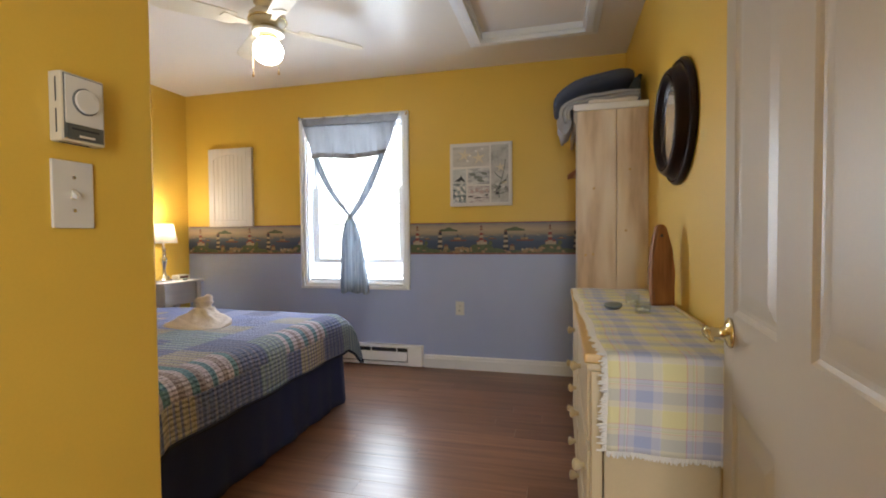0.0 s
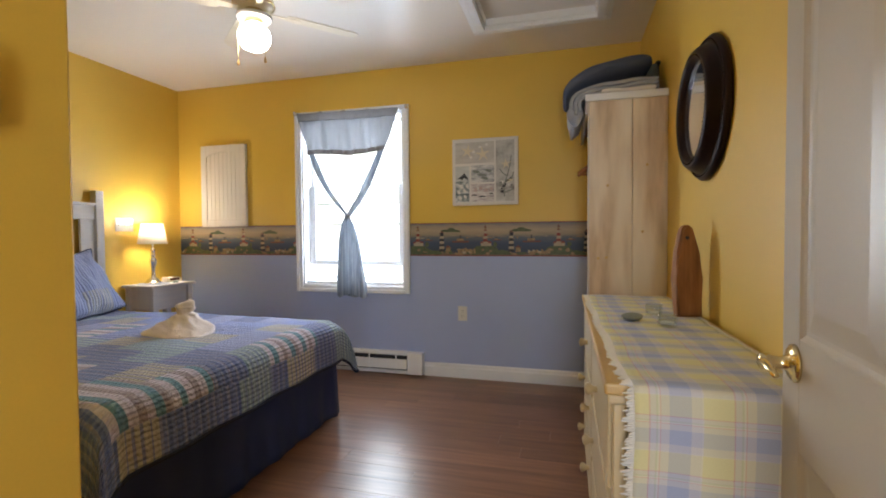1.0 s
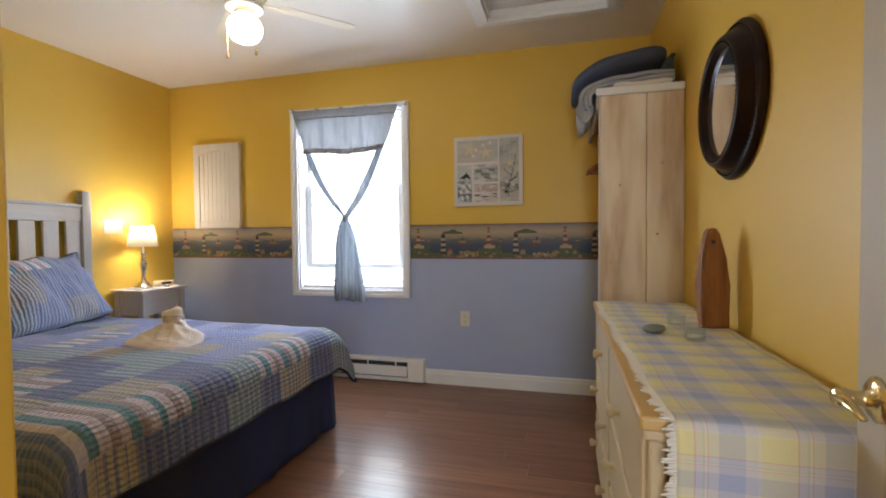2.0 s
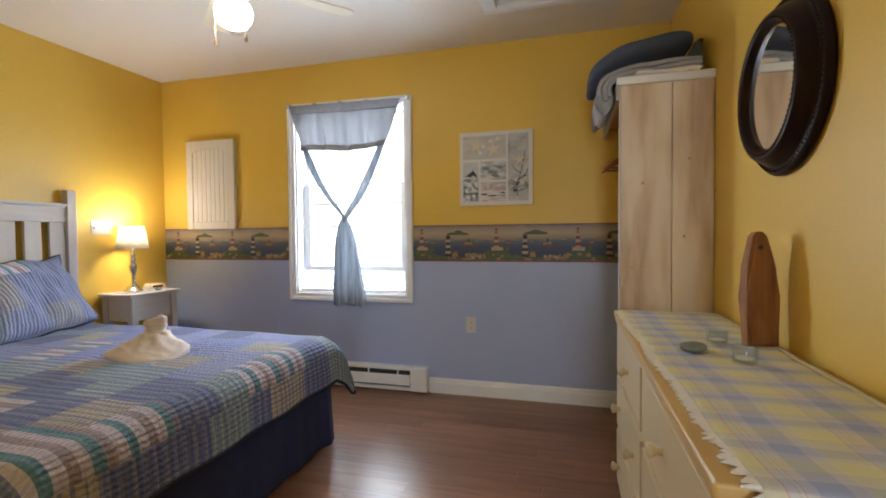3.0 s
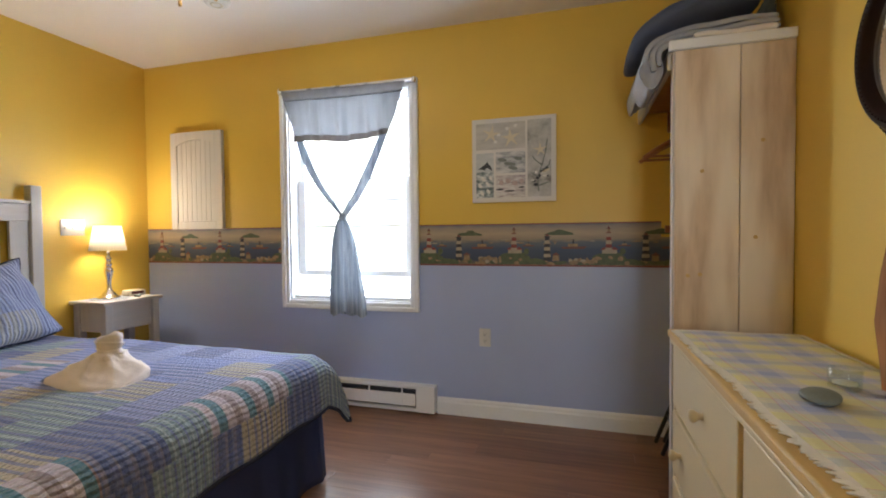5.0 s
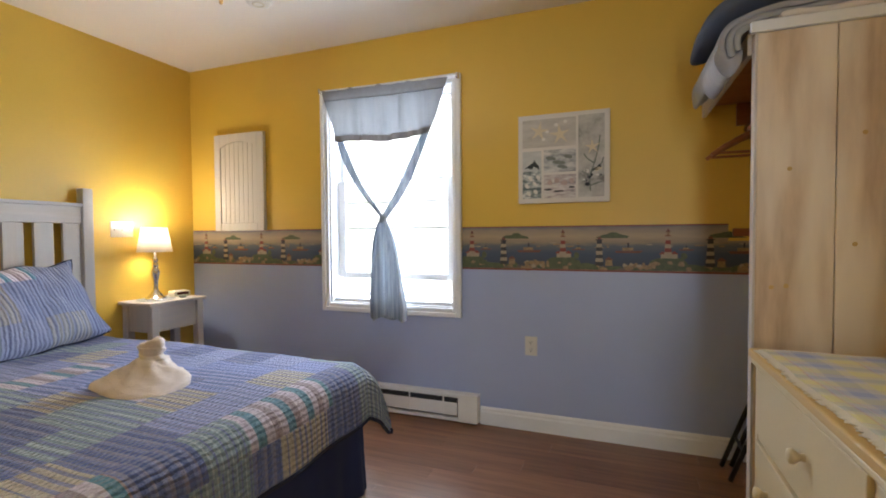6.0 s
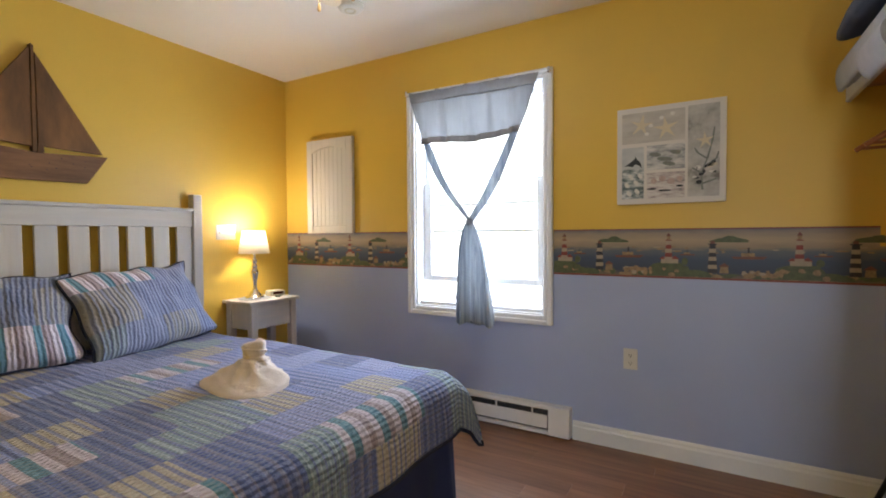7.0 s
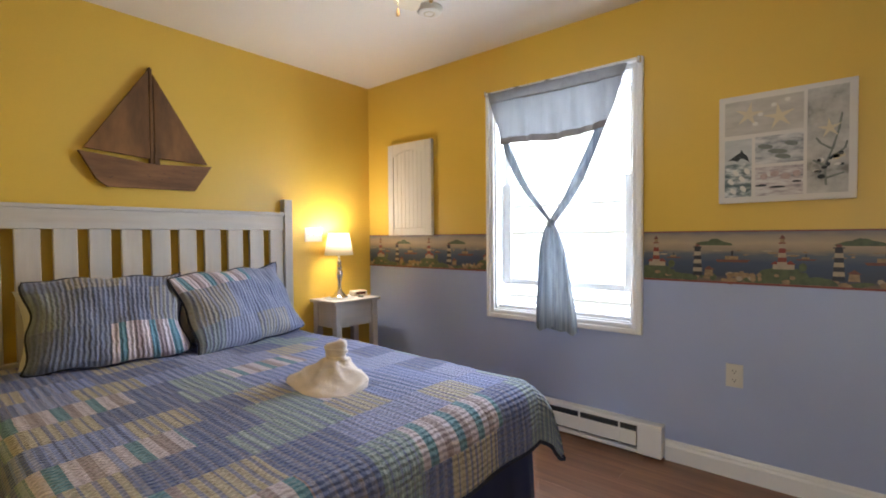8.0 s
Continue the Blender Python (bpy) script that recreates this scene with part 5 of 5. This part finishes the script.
part("toggle_slot", one_box((XH + 0.005, 0.6575, 1.172), (XH + 0.0066, 0.6665, 1.192)), M_IVORY, sw)
bm = bmesh.new()
prism(bm, [(XH + 0.006, 1.176), (XH + 0.006, 1.190), (XH + 0.018, 1.179), (XH + 0.018, 1.173)], "y", 0.658, 0.666)
part("toggle", bm, M_PLASTIC, sw)
for z in (1.152, 1.213):
    bm = bmesh.new()
    lathe(bm, [(0, 0), (0.0035, 0), (0.003, 0.0016), (0, 0.002)], None, 12, Matrix.Translation((XH + 0.006, 0.662, z)) @ Matrix.Rotation(radians(90), 4, "Y"))
    part("screw", bm, M_CHROME, sw)
th = thing("thermostat", (XH, 0.667, 1.338), "ivory wall thermostat with a round dial", "thermostat")
TX = XH + 0.03
part("case", one_box((XH, 0.626, 1.275), (TX, 0.707, 1.40), 0.003, 2), M_IVORY, th)
part("face", one_box((TX, 0.630, 1.280), (TX + 0.0015, 0.703, 1.396)), M_GREYPLATE, th)
part("face_plate", one_box((TX + 0.001, 0.632, 1.308), (TX + 0.0032, 0.701, 1.394)), M_PLASTIC, th)
part("label_plate", one_box((TX + 0.001, 0.634, 1.282), (TX + 0.003, 0.699, 1.3065)), plain("label_grey", (0.09, 0.09, 0.08), 0.4, 0.1), th, "dark grey label strip")
for (y0, y1, z) in ((0.655, 0.684, 1.287), (0.642, 0.692, 1.299)):
    part("lettering", one_box((TX + 0.003, y0, z - 0.0018), (TX + 0.0036, y1, z + 0.0018)), M_PLASTIC if z < 1.29 else M_DARK, th)
DM = Matrix.Translation((TX + 0.003, 0.668, 1.352)) @ Matrix.Rotation(radians(90), 4, "Y")
bm = bmesh.new()
lathe(bm, [(0, 0), (0.0245, 0), (0.0245, 0.002), (0.0235, 0.003), (0, 0.003)], None, 40, DM)
part("dial_ring", bm, M_GREYPLATE, th, smooth=False)
bm = bmesh.new()
lathe(bm, [(0.0, 0.002), (0.0220, 0.002), (0.0220, 0.006), (0.021, 0.007), (0, 0.007)], None, 40, DM)
part("dial", bm, M_PLASTIC, th)
for z0, z1 in ((1.29, 1.332), (1.345, 1.388)):
    part("vent_slot", one_box((XH + 0.017, 0.6252, z0), (XH + 0.0195, 0.6275, z1)), M_DARK, th)
part("vent_slot", one_box((XH + 0.01, 0.635, 1.2742), (XH + 0.016, 0.69, 1.2765)), M_DARK, th)
wp = thing("wall_switch", (X0, 3.1, 1.21), "white three-gang switch plate behind the lamp", "light switch")
part("cover_plate", one_box((X0, 3.035, 1.158), (X0 + 0.006, 3.185, 1.262), 0.002, 2), M_PLASTIC, wp)
for y in (3.06, 3.11, 3.16):
    part("toggle", one_box((X0 + 0.005, y - 0.005, 1.2), (X0 + 0.014, y + 0.005, 1.215), 0.002), M_PLASTIC, wp)

# ---- beadboard panel on the window wall ----
PX0, PX1, PZ0, PZ1 = -3.04, -2.577, 1.20, 1.918
pn = thing("access_panel", ((PX0 + PX1) / 2, YW, PZ0), "white arched beadboard cupboard door hung on the wall", "wall panel")
yb, yf = YW - 0.004, YW - 0.034
part("backing", one_box((PX0 + 0.04, YW - 0.022, PZ0 + 0.04), (PX1 - 0.04, YW - 0.003, PZ1 - 0.03)), M_PANELPAINT, pn)
part("stile", one_box((PX0, yf, PZ0), (PX0 + 0.058, yb, PZ1), 0.003, 2), M_PANELPAINT, pn)
part("stile", one_box((PX1 - 0.058, yf, PZ0), (PX1, yb, PZ1), 0.003, 2), M_PANELPAINT, pn)
part("bottom_rail", one_box((PX0 + 0.058, yf, PZ0), (PX1 - 0.058, yb, PZ0 + 0.058), 0.003), M_PANELPAINT, pn)
arch = [(PX0 + 0.058, PZ1), (PX0 + 0.058, PZ1 - 0.10)] + [(PX0 + 0.058 + (PX1 - PX0 - 0.116) * i / 16, PZ1 - 0.10 + 0.042 * math.sin(math.pi * i / 16) ** 0.8) for i in range(1, 16)] + [(PX1 - 0.058, PZ1 - 0.10), (PX1 - 0.058, PZ1)]
bm = bmesh.new()
prism(bm, arch, "y", yf, yb)
part("arched_rail", bm, M_PANELPAINT, pn)
nb = 8
for k in range(nb):
    a = PX0 + 0.060 + (PX1 - PX0 - 0.120) * k / nb
    b = PX0 + 0.060 + (PX1 - PX0 - 0.120) * (k + 1) / nb
    part("bead_slat", one_box((a + 0.0004, YW - 0.029, PZ0 + 0.058), (b - 0.0004, YW - 0.0225, PZ1 - 0.062), 0.0016), M_PANELPAINT, pn)

# ---- framed picture ----
QX0_, QX1_, QZ0_, QZ1_ = -0.722, -0.222, 1.335, 1.838
pic = thing("picture", (-0.472, YW, QZ0_), "white canvas print with seaside photographs in pale greys", "picture")
part("canvas", one_box((QX0_, YW - 0.026, QZ0_), (QX1_, YW - 0.001, QZ1_), 0.003, 2), plain("white_canvas", (0.7, 0.67, 0.63), 0.7, 0.03, 12, 300, 0.15), pic)
def photo(name, stops, scale, squash=(1, 1, 3)):
    m, nt, p = nodes_of(name)
    nt.links.new(ramp_node(nt, noise_node(nt, coords(nt, "Object", squash), scale, 6.0, 0.6), stops), p.inputs["Base Color"])
    p.inputs["Roughness"].default_value = 0.6
    return m
PHOTOS = [("photo", (0.05, 0.645, 0.055, 0.37), photo("pale_sand_photo", [(0.3, (0.42, 0.40, 0.37)), (0.7, (0.6, 0.57, 0.53))], 9)),
          ("photo", (0.05, 0.265, 0.41, 0.635), photo("grey_sky_photo", [(0.3, (0.42, 0.45, 0.46)), (0.7, (0.58, 0.6, 0.6))], 9)),
          ("photo", (0.05, 0.265, 0.635, 0.945), photo("surf_photo", [(0.4, (0.10, 0.14, 0.15)), (0.5, (0.28, 0.32, 0.33)), (0.62, (0.66, 0.68, 0.68))], 22)),
          ("photo", (0.293, 0.645, 0.405, 0.655), photo("misty_rocks_photo", [(0.36, (0.22, 0.23, 0.25)), (0.48, (0.45, 0.46, 0.47)), (0.62, (0.66, 0.65, 0.63))], 14)),
          ("photo", (0.293, 0.645, 0.685, 0.945), photo("harbour_photo", [(0.34, (0.2, 0.2, 0.22)), (0.46, (0.5, 0.44, 0.44)), (0.6, (0.68, 0.66, 0.64))], 16, (1, 1, 4))),
          ("photo", (0.67, 0.945, 0.045, 0.945), photo("driftwood_photo", [(0.33, (0.2, 0.19, 0.17)), (0.45, (0.42, 0.41, 0.39)), (0.65, (0.58, 0.57, 0.54))], 11, (1, 1, 1)))]
PW, PH = QX1_ - QX0_, QZ1_ - QZ0_
def pu(u): return QX0_ + PW * u
def pv(v): return QZ1_ - PH * v
for nm, (u0, u1, v0, v1), mat in PHOTOS:
    part(nm, one_box((pu(u0), YW - 0.0275, pv(v1)), (pu(u1), YW - 0.0255, pv(v0))), mat, pic)
M_STAR = plain("pale_star_print", (0.66, 0.58, 0.42), 0.6, 0.1)
M_PRINTDARK = plain("dark_print", (0.03, 0.035, 0.04), 0.6, 0.2)
M_PRINTWHITE = plain("pale_print", (0.72, 0.7, 0.66), 0.6, 0.08)
def star(cu, cv, r, turn):
    bm = bmesh.new()
    pts = []
    for i in range(10):
        a = radians(turn + 36 * i)
        q = r if i % 2 == 0 else r * 0.28
        pts.append((pu(cu) + q * math.cos(a), pv(cv) + q * math.sin(a)))
    prism(bm, pts, "y", YW - 0.0284, YW - 0.0274)
    part("printed_star", bm, M_STAR, pic)
star(0.24, 0.19, 0.060, 80)
star(0.47, 0.24, 0.062, 97)
star(0.82, 0.40, 0.045, 95)
def print_blob(cu, cv, ru, rv, mat, n=12, lean=0.0, name="printed_shape"):
    bm = bmesh.new()
    prism(bm, [(pu(cu + ru * math.cos(2 * math.pi * i / n)), pv(cv + rv * math.sin(2 * math.pi * i / n) + lean * math.cos(2 * math.pi * i / n))) for i in range(n)], "y", YW - 0.0284, YW - 0.0274)
    part(name, bm, mat, pic)
for cu, cv in ((0.33, 0.2), (0.43, 0.13), (0.53, 0.1), (0.29, 0.28)):
    print_blob(cu, cv, 0.022, 0.018, M_PRINTWHITE)
bm = bmesh.new()
prism(bm, [(pu(u), pv(v)) for u, v in ((0.07, 0.60), (0.10, 0.585), (0.14, 0.555), (0.175, 0.53), (0.185, 0.505), (0.2, 0.535), (0.235, 0.575), (0.245, 0.625), (0.215, 0.60), (0.18, 0.585), (0.155, 0.615), (0.12, 0.60))], "y", YW - 0.0284, YW - 0.0274)
part("printed_shape", bm, M_PRINTDARK, pic, "dark curved printed shape")
for cu, cv, ru in ((0.34, 0.85, 0.045), (0.46, 0.87, 0.06), (0.60, 0.83, 0.035)):
    print_blob(cu, cv, ru, 0.010, M_PRINTDARK)
def stroke(points, width, mat):
    """A printed twig: a flat band along points of the print."""
    bm = bmesh.new()
    for (ua, va), (ub, vb) in zip(points, points[1:]):
        dx, dz = pu(ub) - pu(ua), pv(vb) - pv(va)
        k = width / max(1e-6, math.hypot(dx, dz)) / 2
        prism(bm, [(pu(ua) - dz * k, pv(va) + dx * k), (pu(ub) - dz * k * 0.7, pv(vb) + dx * k * 0.7), (pu(ub) + dz * k * 0.7, pv(vb) - dx * k * 0.7), (pu(ua) + dz * k, pv(va) - dx * k)], "y", YW - 0.0283, YW - 0.0274)
    part("printed_twig", bm, mat, pic)
for pts in (((0.80, 0.88), (0.79, 0.72), (0.84, 0.58), (0.88, 0.42), (0.90, 0.28)), ((0.84, 0.58), (0.76, 0.52), (0.73, 0.47)), ((0.79, 0.72), (0.71, 0.66)), ((0.82, 0.66), (0.92, 0.58), (0.935, 0.52)), ((0.80, 0.82), (0.92, 0.78))):
    stroke(pts, 0.009, M_STONE)
for cu, cv, ru in ((0.37, 0.50, 0.06), (0.46, 0.55, 0.075), (0.56, 0.49, 0.05), (0.50, 0.60, 0.06)):
    print_blob(cu, cv, ru, 0.022, M_STONE, 9, 0.01)
for cu, cv, ru in ((0.36, 0.77, 0.03), (0.44, 0.75, 0.035), (0.52, 0.78, 0.04), (0.60, 0.76, 0.03)):
    print_blob(cu, cv, ru, 0.03, plain("rosy_print", (0.50, 0.38, 0.36), 0.6, 0.3, 40), 7)
for cu, cv in ((0.10, 0.80), (0.14, 0.72), (0.19, 0.78), (0.23, 0.71), (0.12, 0.89), (0.2, 0.87)):
    print_blob(cu, cv, 0.026, 0.028, M_PRINTWHITE, 7, 0.012)
rng = random.Random(9)
for i in range(14):
    print_blob(rng.uniform(0.72, 0.92), rng.uniform(0.6, 0.88), rng.uniform(0.012, 0.03), rng.uniform(0.01, 0.022), rng.choice((M_PRINTDARK, M_STONE, M_PRINTWHITE, M_STAR)), 7)

# ---- wooden sailing boat on the wall ----
boat = thing("wooden_sailboat", (X0, 2.02, 1.47), "rustic sailing boat of weathered brown boards hung on the wall", "wall decoration")
def boat_board(name, pts, x1, mat, label="", x0=X0 + 0.02):
    bm = bmesh.new()
    prism(bm, pts, "x", x0, x1)
    bmesh.ops.bevel(bm, geom=bm.edges[:], offset=0.002, segments=1, affect="EDGES")
    for v in bm.verts:
        v.co.y += 0.002 * noise.noise(v.co * 20)
    return part(name, bm, mat, boat, label)
boat_board("hull", [(1.682, 1.652), (2.025, 1.616), (2.352, 1.634), (2.248, 1.478), (1.806, 1.472), (1.755, 1.51)], X0 + 0.044, M_BARN_H, "weathered hull plank with nail holes")
boat_board("sail", [(1.705, 1.668), (2.012, 1.645), (2.012, 2.15)], X0 + 0.04, M_BARN, "large stained sail board")
boat_board("sail", [(2.036, 1.652), (2.328, 1.645), (2.034, 2.128)], X0 + 0.04, M_BARN, "smaller sail board")
boat_board("mast", [(2.014, 1.62), (2.032, 1.62), (2.030, 2.158), (2.016, 2.165)], X0 + 0.043, M_BARN, "", X0 + 0.001)
boat_board("mast_foot", [(2.03, 1.615), (2.062, 1.615), (2.058, 1.662), (2.034, 1.664)], X0 + 0.0455, M_BARN)
rng = random.Random(2)
for i in range(11):
    bm = bmesh.new()
    lathe(bm, [(0, -0.001), (0.003, -0.001), (0.003, 0.0012), (0, 0.0012)], None, 8, Matrix.Translation((X0 + 0.044, rng.uniform(1.8, 2.26), rng.uniform(1.52, 1.6))) @ Matrix.Rotation(radians(90), 4, "Y"))
    part("nail_hole", bm, M_DARK, boat)

# ---- ceiling fan and smoke detector ----
FX, FY = -1.466, 2.32
fan = thing("ceiling_fan", (FX, FY, ZC), "white ceiling fan with cream blades and a lit globe", "ceiling fan")
bm = bmesh.new()
lathe(bm, [(0, 2.44), (0.07, 2.44), (0.075, 2.425), (0.06, 2.405), (0.03, 2.40), (0.03, 2.375), (0.085, 2.372), (0.10, 2.355), (0.102, 2.32), (0.09, 2.302), (0.06, 2.297), (0, 2.297)], (FX, FY, 0), 40)
part("motor_housing", bm, plain("cream_enamel", (0.75, 0.68, 0.52), 0.3, 0.05), fan, smooth=True)
bm = bmesh.new()
lathe(bm, [(0.104, 2.335), (0.107, 2.33), (0.107, 2.322), (0.104, 2.318), (0.1, 2.325), (0.104, 2.335)], (FX, FY, 0), 40)
part("brass_band", bm, M_BRASS, fan, smooth=True)
bm = bmesh.new()
lathe(bm, [(0.0, 2.297), (0.045, 2.297), (0.05, 2.285), (0.045, 2.245), (0.05, 2.235), (0.05, 2.222), (0, 2.222)], (FX, FY, 0), 28)
part("light_fitter", bm, M_BRASS, fan, smooth=True)
bm = bmesh.new()
lathe(bm, [(0.046, 2.272), (0.082, 2.270), (0.09, 2.264), (0.09, 2.254), (0.08, 2.248), (0.046, 2.247)], (FX, FY, 0), 36)
part("switch_plate", bm, M_ENAMEL, fan, "white round plate above the globe", True)
bm = bmesh.new()
lathe(bm, [(0.043, 2.226), (0.05, 2.216), (0.074, 2.194), (0.083, 2.165), (0.079, 2.132), (0.062, 2.105), (0.034, 2.09), (0, 2.086)], (FX, FY, 0), 32)
part("globe", bm, M_GLOBE, fan, "glowing opal glass globe", True)
for k in range(4):
    a = radians(49 + 90 * k)
    mm = Matrix.Translation((FX, FY, 2.30)) @ Matrix.Rotation(a, 4, "Z") @ Matrix.Rotation(radians(11), 4, "X")
    bm = bmesh.new()
    out = [(0.17, -0.046), (0.2, -0.055), (0.52, -0.066), (0.555, -0.058), (0.575, -0.03), (0.58, 0), (0.575, 0.03), (0.555, 0.058), (0.52, 0.066), (0.2, 0.055), (0.17, 0.046)]
    prism(bm, out, "z", -0.003, 0.003)
    bm.transform(mm)
    bl = part("blade", bm, M_FANBLADE, fan)
    bm = bmesh.new()
    prism(bm, [(0.08, -0.016), (0.16, -0.02), (0.23, -0.04), (0.25, 0), (0.23, 0.04), (0.16, 0.02), (0.08, 0.016)], "z", -0.008, -0.0035)
    bm.transform(mm)
    part("blade_iron", bm, M_FANBLADE, bl)
for (cx, cz) in ((-0.086, 2.012), (0.079, 2.008)):
    bm = bmesh.new()
    tube(bm, [(FX + cx * 0.55, FY - 0.01, 2.24), (FX + cx, FY - 0.02, 2.2), (FX + cx, FY - 0.02, cz + 0.03)], 0.0016, 5)
    ch = part("pull_chain", bm, M_BRASS, fan)
    bm = bmesh.new()
    lathe(bm, [(0, 0.034), (0.004, 0.03), (0.0075, 0.012), (0.006, 0.002), (0, 0)], (FX + cx, FY - 0.02, cz), 12)
    part("pull_knob", bm, M_PINE, ch, smooth=True)
sd = thing("smoke_detector", (-2.0, 2.985, ZC), "round white smoke detector on the ceiling", "smoke detector")
bm = bmesh.new()
lathe(bm, [(0, 2.44), (0.072, 2.44), (0.072, 2.428), (0.066, 2.426), (0.066, 2.42), (0.06, 2.412), (0.045, 2.408), (0, 2.408)], (-2.0, 2.985, 0), 36)
part("body", bm, M_PLASTIC, sd, smooth=True)
bm = bmesh.new()
lathe(bm, [(0.02, 2.4085), (0.022, 2.406), (0.032, 2.406), (0.034, 2.4085)], (-2.0, 2.985, 0), 30)
part("sensor_ring", bm, M_IVORY, sd, smooth=True)

# ---- open door ----
EX, EY1, EW = 0.512, 1.187, 0.845          # latch edge and width of the leaf
EY0 = EY1 - EW
SWING = Matrix.Translation((EX, EY1, 0)) @ Matrix.Rotation(radians(-5.7), 4, "Z") @ Matrix.Translation((-EX, -EY1, 0))
door = thing("door_1", SWING @ Vector((EX, EY0, 0)), "white six-panel door standing open with a brass lever", "door")
tagged(door, kind="structure")
def door_part(name, bm, mat, parent, label="", smooth=False):
    bm.transform(SWING)
    return part(name, bm, mat, parent, label, smooth)
stile, mull = 0.084, 0.134
pw = (EW - 2 * stile - mull) / 2
rows = ((0.2, 0.735), (0.925, 1.60), (1.725, 1.925))
bm = bmesh.new()
D0, D1 = EX, EX + 0.035
box(bm, (D0, EY0, 0.01), (D1, EY0 + stile, 2.03), 0.002)
box(bm, (D0, EY1 - stile, 0.01), (D1, EY1, 2.03), 0.002)
cols_ = ((EY0 + stile, EY0 + stile + pw), (EY1 - stile - pw, EY1 - stile))
box(bm, (D0, cols_[0][1], 0.01), (D1, cols_[1][0], 2.03))
for y0, y1 in cols_:
    for z0, z1 in ((0.01, 0.2), (0.735, 0.925), (1.60, 1.725), (1.925, 2.03)):
        box(bm, (D0, y0, z0), (D1, y1, z1))
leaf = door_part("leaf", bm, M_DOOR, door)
for y0, y1 in cols_:
    for z0, z1 in rows:
        bm = bmesh.new()
        for side in (0, 1):
            xo = D0 if side == 0 else D1
            s = 1 if side == 0 else -1
            loops_ = []
            for inset, depth in ((0.0, 0.0), (0.004, 0.003), (0.010, 0.006), (0.018, 0.0065), (0.024, 0.006), (0.052, 0.0015), (0.058, 0.0013)):
                loops_.append([bm.verts.new((xo + s * depth, y, z)) for y, z in ((y0 + inset, z0 + inset), (y1 - inset, z0 + inset), (y1 - inset, z1 - inset), (y0 + inset, z1 - inset))])
            for a, b in zip(loops_, loops_[1:]):
                for i in range(4):
                    bm.faces.new((a[i], a[(i + 1) % 4], b[(i + 1) % 4], b[i]))
            bm.faces.new(loops_[-1])
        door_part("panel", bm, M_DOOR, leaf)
KY, KZ = EY1 - 0.064, 0.88
hm = Matrix.Translation((EX, KY, KZ)) @ Matrix.Rotation(radians(-90), 4, "Y")
bm = bmesh.new()
lathe(bm, [(0, 0), (0.033, 0), (0.033, 0.004), (0.026, 0.009), (0.014, 0.012), (0.011, 0.02), (0.011, 0.034), (0.014, 0.038), (0.014, 0.05), (0.01, 0.054), (0, 0.054)], None, 32, hm)
hd = door_part("door_handle", bm, M_BRASS, door, "polished brass lever handle", True)
bm = bmesh.new()
tube(bm, [(EX - 0.045, KY, KZ), (EX - 0.052, KY - 0.02, KZ + 0.004), (EX - 0.054, KY - 0.045, KZ + 0.006), (EX - 0.054, KY - 0.07, KZ + 0.004), (EX - 0.052, KY - 0.088, KZ - 0.002)], [0.009, 0.009, 0.008, 0.007, 0.005], 12, 0.7)
door_part("lever", bm, M_BRASS, hd, smooth=True)
bm = one_box((D0 + 0.006, EY1 - 0.001, KZ - 0.06), (D1 - 0.006, EY1 + 0.001, KZ + 0.06))
door_part("latch_plate", bm, M_BRASS, door)
for z in (0.25, 1.02, 1.8):
    bm = bmesh.new()
    tube(bm, [(EX + 0.04, EY0 - 0.004, z - 0.045), (EX + 0.04, EY0 - 0.004, z + 0.045)], 0.006, 10)
    box(bm, (EX + 0.036, EY0 - 0.005, z - 0.044), (EX + 0.062, EY0 - 0.002, z + 0.044))
    door_part("hinge", bm, M_BRASS, door)
# the frame that carries it, and the bit of wall beside the frame
bm = one_box((0.478, 0.205, 0), (0.50, 0.335, 2.06), 0.003)
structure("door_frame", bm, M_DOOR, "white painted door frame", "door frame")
structure("wall_jamb", one_box((0.502, 0.21, 0), (X1, 0.33, ZC)), M_YELLOW, "short yellow wall beside the door frame", "wall")

# ---- floor planks ----
PWD, PLN = 0.118, 1.26
def plank_mesh(length):
    bm = bmesh.new()
    v = [[bm.verts.new((x, y, z)) for x, y in ((i, i), (length - i, i), (length - i, PWD - 0.0003 - i), (i, PWD - 0.0003 - i))] for i, z in ((0.0, -0.012), (0.0, -0.0005), (0.0005, 0.0))]
    for a, b in zip(v, v[1:]):
        for i in range(4):
            bm.faces.new((a[i], a[(i + 1) % 4], b[(i + 1) % 4], b[i]))
    bm.faces.new(v[-1])
    bm.faces.new(v[0][::-1])
    bmesh.ops.recalc_face_normals(bm, faces=bm.faces)
    me = bpy.data.meshes.new("plank")
    bm.to_mesh(me)
    bm.free()
    me.materials.append(M_PLANK)
    return me
LENS = {}
rng = random.Random(21)
y = YH
while y < YW - 0.01:
    left = XH if y + PWD < YB - T + 0.05 else X0
    x = left - rng.uniform(0.0, PLN)
    while x < X1:
        a, b = max(x, left), min(x + PLN - 0.0008, X1)
        n = round(b - a, 2)
        if n > 0.03:
            if n not in LENS:
                LENS[n] = plank_mesh(n - 0.0008)
            ob = new("plank", LENS[n])
            ob.location = (a, y, 0)
            ob.parent = FLOOR
        x += PLN
    y += PWD
